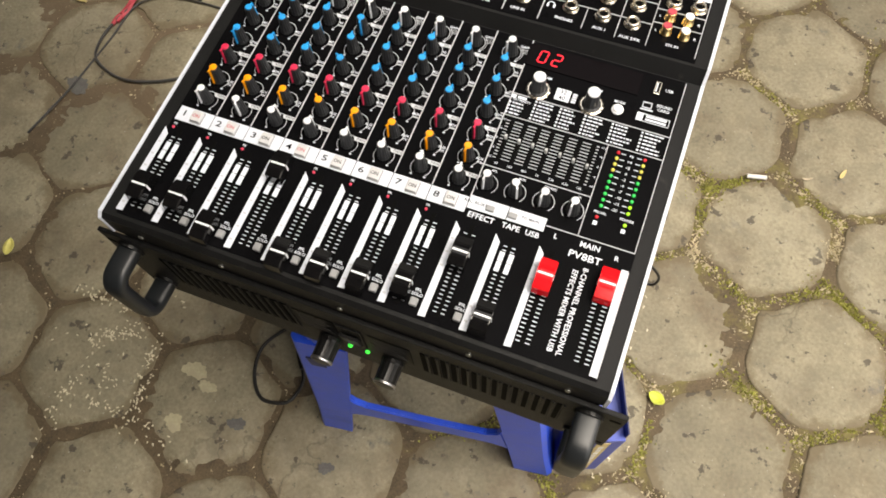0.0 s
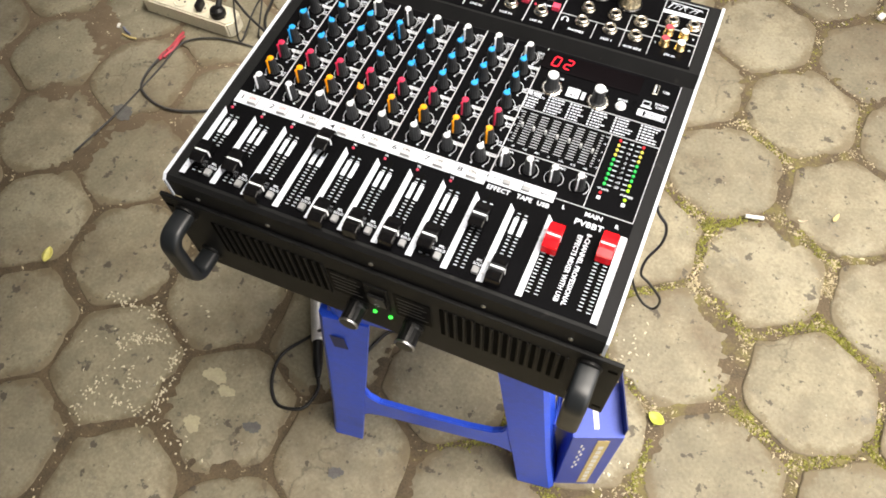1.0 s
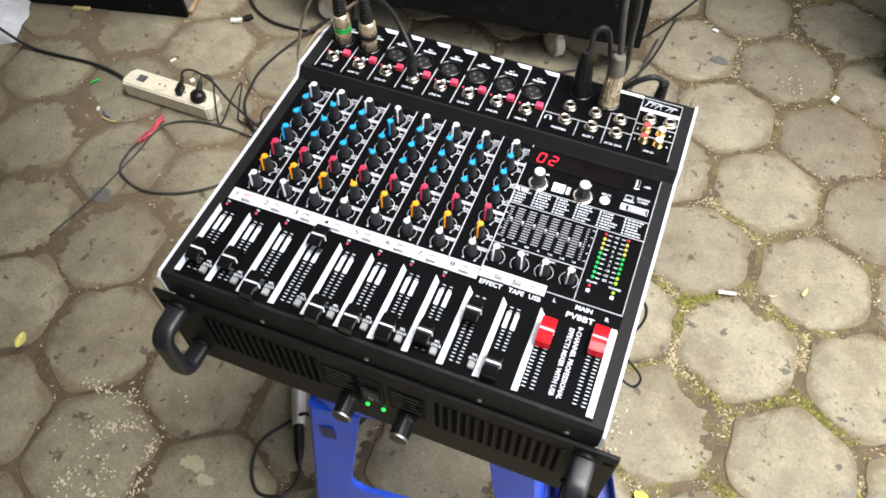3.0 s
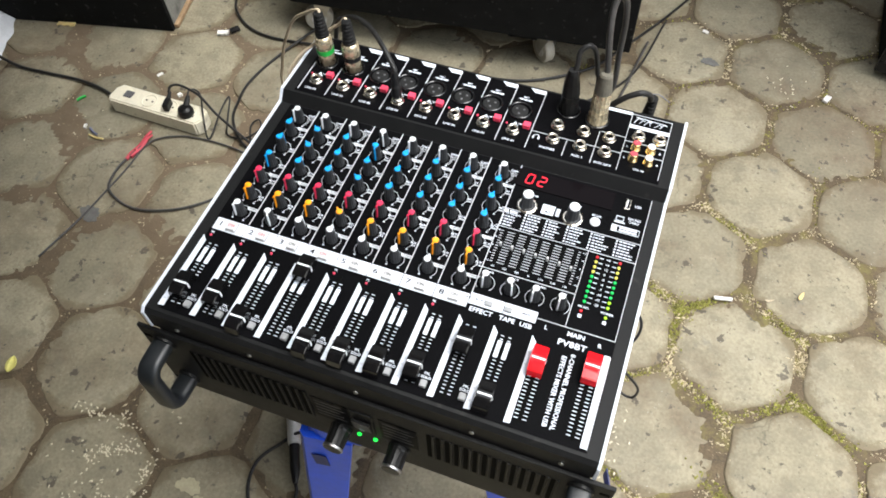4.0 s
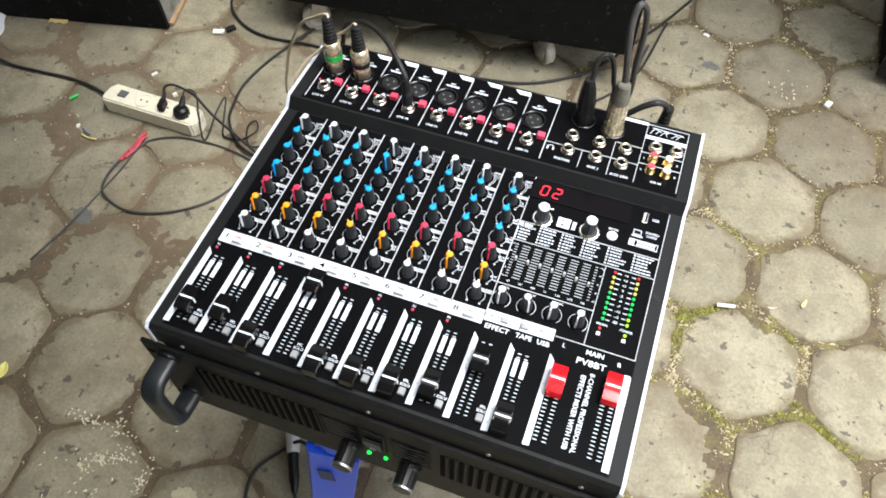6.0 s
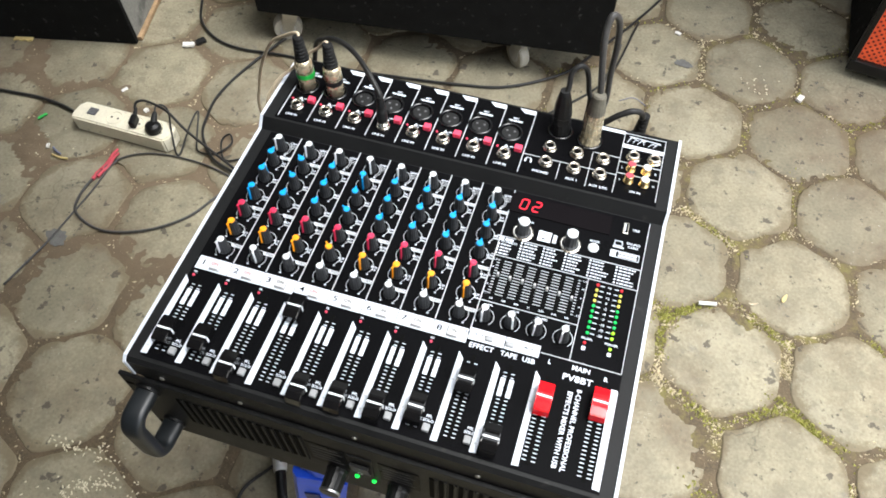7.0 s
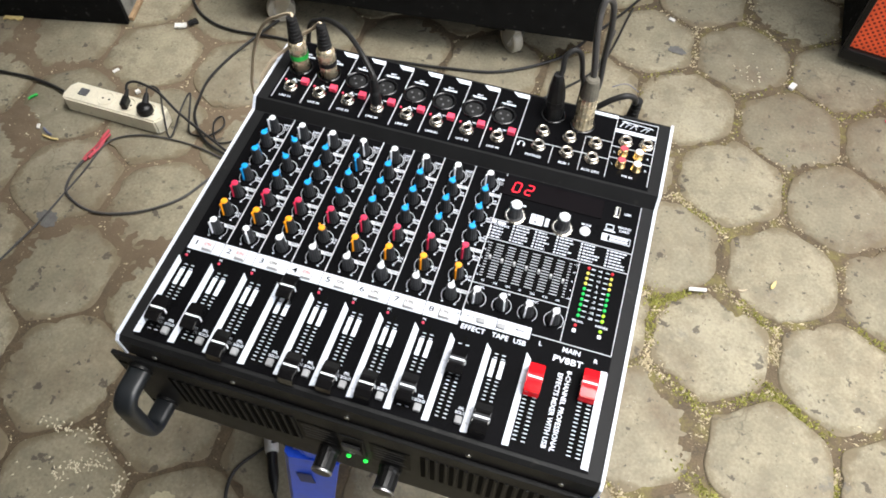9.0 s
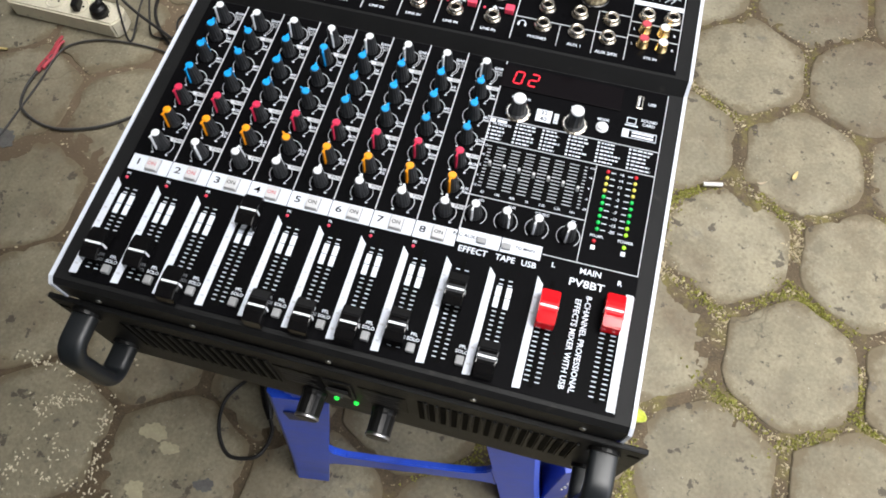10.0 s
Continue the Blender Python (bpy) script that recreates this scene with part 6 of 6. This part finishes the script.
def paver_mesh(bm, seed):
    o = paver_outline(seed)
    r = random.Random(seed + 99)
    levels = [(1.0, -0.03), (1.0, -0.0036), (0.988, -0.0010), (0.965, 0.0)]
    rings = [[bm.verts.new((p.x * k, p.y * k, z + (r.uniform(-0.0010, 0.0006) if z > -0.01 else 0))) for p in o] for k, z in levels]
    n = len(o)
    for a, b in zip(rings, rings[1:]):
        for i in range(n):
            bm.faces.new((a[i], a[(i + 1) % n], b[(i + 1) % n], b[i]))
    c = bm.verts.new((0, 0, 0.0004))
    for i in range(n):
        bm.faces.new((rings[-1][i], rings[-1][(i + 1) % n], c))
    return bm


def paver_pose(x, y, i, j):
    r = random.Random(i * 131 + j * 17 + 5)
    return pose(x + r.uniform(-0.005, 0.005), y + r.uniform(-0.005, 0.005), r.uniform(-0.003, 0.0005), r.uniform(-0.5, 0.5), r.uniform(-0.5, 0.5), 60 * r.randrange(6) + r.uniform(-1.2, 1.2) + math.degrees(TURN0)) @ Matrix.Diagonal((r.uniform(0.970, 1.000) if x > 0.35 and y < 0.9 else r.uniform(0.987, 1.014),) * 2 + (1, 1))


pavement = tagged(thing("pavement", 0, 0, 0), "worn grey-brown hexagonal concrete pavers with mossy joints", "pavement", kind="structure")
KINDS = [share(paver_mesh(bmesh.new(), 40 + k), CONCRETE, "paver", True) for k in range(10)]
verts, faces = [], []
outlines = [paver_outline(40 + k) for k in range(10)]
for i in range(-40, 41):
    for j in range(-30, 31):
        p = ORIGIN + AX * i + BX * j
        if not (-1.9 < p.x < 5.5 and -4.5 < p.y < 2.15):
            continue
        m = paver_pose(p.x, p.y, i, j)
        k = (i * 7 + j * 13) % 10
        if -1.95 < p.x < 1.95 and -0.75 < p.y < 2.1:
            part("paver", KINDS[k], None, pavement, at=m)
        else:
            base = len(verts)
            o = outlines[k]
            n = len(o)
            for s, z in ((1.0, -0.02), (1.0, -0.004), (0.96, 0.0)):
                verts.extend((m @ Vector((q.x * s, q.y * s, z)))[:] for q in o)
            for lv in range(2):
                faces.extend((base + lv * n + a, base + lv * n + (a + 1) % n, base + (lv + 1) * n + (a + 1) % n, base + (lv + 1) * n + a) for a in range(n))
            faces.append(tuple(range(base + 2 * n, base + 3 * n)))
me = bpy.data.meshes.new("outer_pavers")
me.from_pydata(verts, [], faces)
me.materials.append(CONCRETE_FAR)
far = part("outer_pavers", me, None, pavement, kind="stuff")

def joint_level(x, y):
    """Height of the earth that fills the joints, silted up here and washed out there."""
    lump = noise.noise(Vector((x * 9.0, y * 9.0, 3.3)))
    fine = noise.noise(Vector((x * 55.0, y * 55.0, 8.1)))
    silt = min(1.0, max(0.0, (-0.15 - x) / 0.3)) * min(1.0, max(0.0, (y - 0.25) / 0.3))
    return -0.0036 + 0.0036 * lump + 0.0018 * fine + silt * (0.0002 + 0.0028 * lump)


def joint_bed():
    """A strip of earth along every joint; it laps unevenly over the rims."""
    step, x0, y0 = 0.0075, -1.75, -0.7
    nx, ny = int(3.5 / step), int(2.7 / step)
    inv = Matrix(((AX.x, BX.x), (AX.y, BX.y))).inverted()
    index, vs, fs = {}, [], []
    for a in range(nx):
        for b in range(ny):
            x, y = x0 + a * step, y0 + b * step
            q = inv @ (Vector((x, y)) - ORIGIN)
            best = 9.0
            near = []
            for i in (math.floor(q.x), math.floor(q.x) + 1):
                for j in (math.floor(q.y), math.floor(q.y) + 1):
                    c = ORIGIN + AX * i + BX * j
                    near.append((Vector((x, y)) - c).length)
            near.sort()
            gap = (near[1] - near[0]) * 0.5
            if gap > 0.045:
                continue
            index[a, b] = len(vs)
            vs.append((x, y, joint_level(x, y) - 0.06 * max(0.0, gap - 0.010)))
    for (a, b), k in index.items():
        if (a + 1, b) in index and (a, b + 1) in index and (a + 1, b + 1) in index:
            fs.append((k, index[a + 1, b], index[a + 1, b + 1], index[a, b + 1]))
    me = bpy.data.meshes.new("joint_bed")
    me.from_pydata(vs, [], fs)
    for p in me.polygons:
        p.use_smooth = True
    me.materials.append(SOIL)
    tagged(part("joint_bed", me, None, pavement), "brown earth silted up in the joints", kind="stuff")


joint_bed()

# loose grit in the joints
rnd = random.Random(21)
verts, faces = [], []
for i in range(-14, 9):
    for j in range(-9, 9):
        p = ORIGIN + AX * i + BX * j
        if not (-1.6 < p.x < 1.6 and -0.6 < p.y < 1.8):
            continue
        for e in range(3):
            a = TURN0 + math.pi / 3 * e
            d = Vector((math.cos(a), math.sin(a)))
            t = Vector((-d.y, d.x))
            rich = 0.5 + 0.5 * noise.noise(Vector((p.x * 2.3 + e, p.y * 2.3, 0.7)))
            count = int(48 * rich ** 2) + 2
            if p.x > 0.35:
                count = int((count * 4.5 + 60) * (1.0 if p.y < 0.95 else 0.3))
            clump = max(0.0, noise.noise(Vector((p.x * 1.9 + 3 * e, p.y * 1.9, 6.6))))
            if 0.35 < p.x < 1.3:
                count = int(count * (1 + 4 * clump)) + int((160 if p.y < 0.95 else 50) * clump)
            for q in range(count):
                s = p + d * (PITCH / 2 + rnd.gauss(0, 0.008)) + t * rnd.uniform(-0.075, 0.075)
                if noise.noise(Vector((s.x * 22, s.y * 22, 1.7))) < rnd.uniform(-0.25, 0.35):
                    continue
                r = rnd.choice((0.0006, 0.0008, 0.0010, 0.0013, 0.0018, 0.0028)) * rnd.uniform(0.7, 1.2)
                base = len(verts)
                z = joint_level(s.x, s.y) + rnd.uniform(-0.0004, 0.0016)
                ang = rnd.uniform(0, 6.28)
                lx = rnd.uniform(0.8, 2.6)
                for k in range(4):
                    b_ = ang + k * 1.571
                    rr = r * (lx if k % 2 else 0.8)
                    verts.append((s.x + rr * math.cos(b_), s.y + rr * math.sin(b_), z + rnd.uniform(-0.3, 0.3) * r))
                verts.append((s.x, s.y, z + r))
                verts.append((s.x, s.y, z - r))
                for k in range(4):
                    faces.append((base + k, base + (k + 1) % 4, base + 4))
                    faces.append((base + (k + 1) % 4, base + k, base + 5))
me = bpy.data.meshes.new("joint_grit")
me.from_pydata(verts, [], faces)
me.materials.append(GRIT)
tagged(part("joint_grit", me, None, pavement), "pale loose grit and straw in the joints", kind="stuff")

# moss cushions along the joints of the open side
rnd = random.Random(33)
verts, faces = [], []
for i in range(-14, 9):
    for j in range(-9, 9):
        p = ORIGIN + AX * i + BX * j
        if not (0.2 < p.x < 1.3 and -0.5 < p.y < 1.6):
            continue
        for e in range(3):
            a = TURN0 + math.pi / 3 * e
            d = Vector((math.cos(a), math.sin(a)))
            t = Vector((-d.y, d.x))
            rich = noise.noise(Vector((p.x * 3.1 + 2 * e, p.y * 3.1, 4.2)))
            if rich < -0.1:
                continue
            for q in range(int((150 + 260 * rich) * (1.0 if p.y < 0.85 else 0.12))):
                s = p + d * (PITCH / 2 + rnd.gauss(0, 0.0065)) + t * (rnd.gauss(0.03, 0.035) * (1 if rich > 0.1 else -1))
                base = len(verts)
                r = rnd.uniform(0.0015, 0.0040)
                ang = rnd.uniform(0, 6.28)
                for k in range(3):
                    verts.append((s.x + r * math.cos(ang + 2.094 * k), s.y + r * math.sin(ang + 2.094 * k), joint_level(s.x, s.y) - 0.0006))
                verts.append((s.x + rnd.uniform(-r, r), s.y + rnd.uniform(-r, r), joint_level(s.x, s.y) + rnd.uniform(0.0012, 0.0055)))
                faces.extend(((base, base + 1, base + 3), (base + 1, base + 2, base + 3), (base + 2, base, base + 3)))
me = bpy.data.meshes.new("joint_moss")
me.from_pydata(verts, [], faces)
me.materials.append(MOSS)
tagged(part("joint_moss", me, None, pavement), "yellow-green moss in the joints", kind="stuff")

# pale grains strewn over the pavers and swept into the joints near the stool
verts, faces = [], []
heaps = ((-0.408, -0.040, 0.012, 0.006, 14), (-0.378, -0.020, 0.012, 0.005, 30), (-0.340, -0.004, 0.014, 0.004, 26), (-0.425, 0.038, 0.030, 0.006, 40), (-0.372, 0.040, 0.010, 0.012, 12), (-0.335, 0.015, 0.012, 0.012, 10),
         (-0.284, -0.030, 0.006, 0.025, 36), (-0.268, -0.095, 0.006, 0.025, 34), (-0.345, -0.100, 0.016, 0.016, 16), (-0.340, -0.060, 0.030, 0.025, 9), (-0.300, -0.140, 0.040, 0.006, 36), (-0.400, -0.150, 0.010, 0.030, 44),
         (-0.200, -0.160, 0.030, 0.012, 12), (-0.28, 0.075, 0.012, 0.010, 4), (-0.45, -0.02, 0.03, 0.03, 8), (0.71, 1.34, 0.022, 0.045, 26), (-0.90, 0.66, 0.04, 0.03, 10), (0.50, 0.30, 0.015, 0.05, 24), (0.54, 0.10, 0.03, 0.03, 20))
for cx, cy, sx, sy, count in heaps:
    for q in range(count):
        x, y = rnd.gauss(cx, sx), rnd.gauss(cy, sy)
        long_, wide = rnd.uniform(0.0018, 0.0040), rnd.uniform(0.0011, 0.0020)
        z = 0.0004 + wide * 0.5
        ang = rnd.uniform(0, 6.28)
        u, v = Vector((math.cos(ang), math.sin(ang))), Vector((-math.sin(ang), math.cos(ang)))
        base = len(verts)
        for k in range(6):
            c_, s_ = math.cos(k * math.pi / 3) * long_, math.sin(k * math.pi / 3) * wide
            verts.append((x + u.x * c_ + v.x * s_, y + u.y * c_ + v.y * s_, z))
        verts.append((x, y, z + wide * 0.8))
        verts.append((x, y, z - wide * 1.6))
        for k in range(6):
            faces.append((base + k, base + (k + 1) % 6, base + 6))
            faces.append((base + (k + 1) % 6, base + k, base + 7))
GRAIN = pbr("cream_grain", (0.56, 0.50, 0.36), 0.8, dark=0.7, scale=90)
me = bpy.data.meshes.new("pale_grain")
me.from_pydata(verts, [], faces)
me.materials.append(GRAIN)
tagged(part("pale_grain", me, None, pavement), "pale grains strewn on the pavers", kind="stuff")
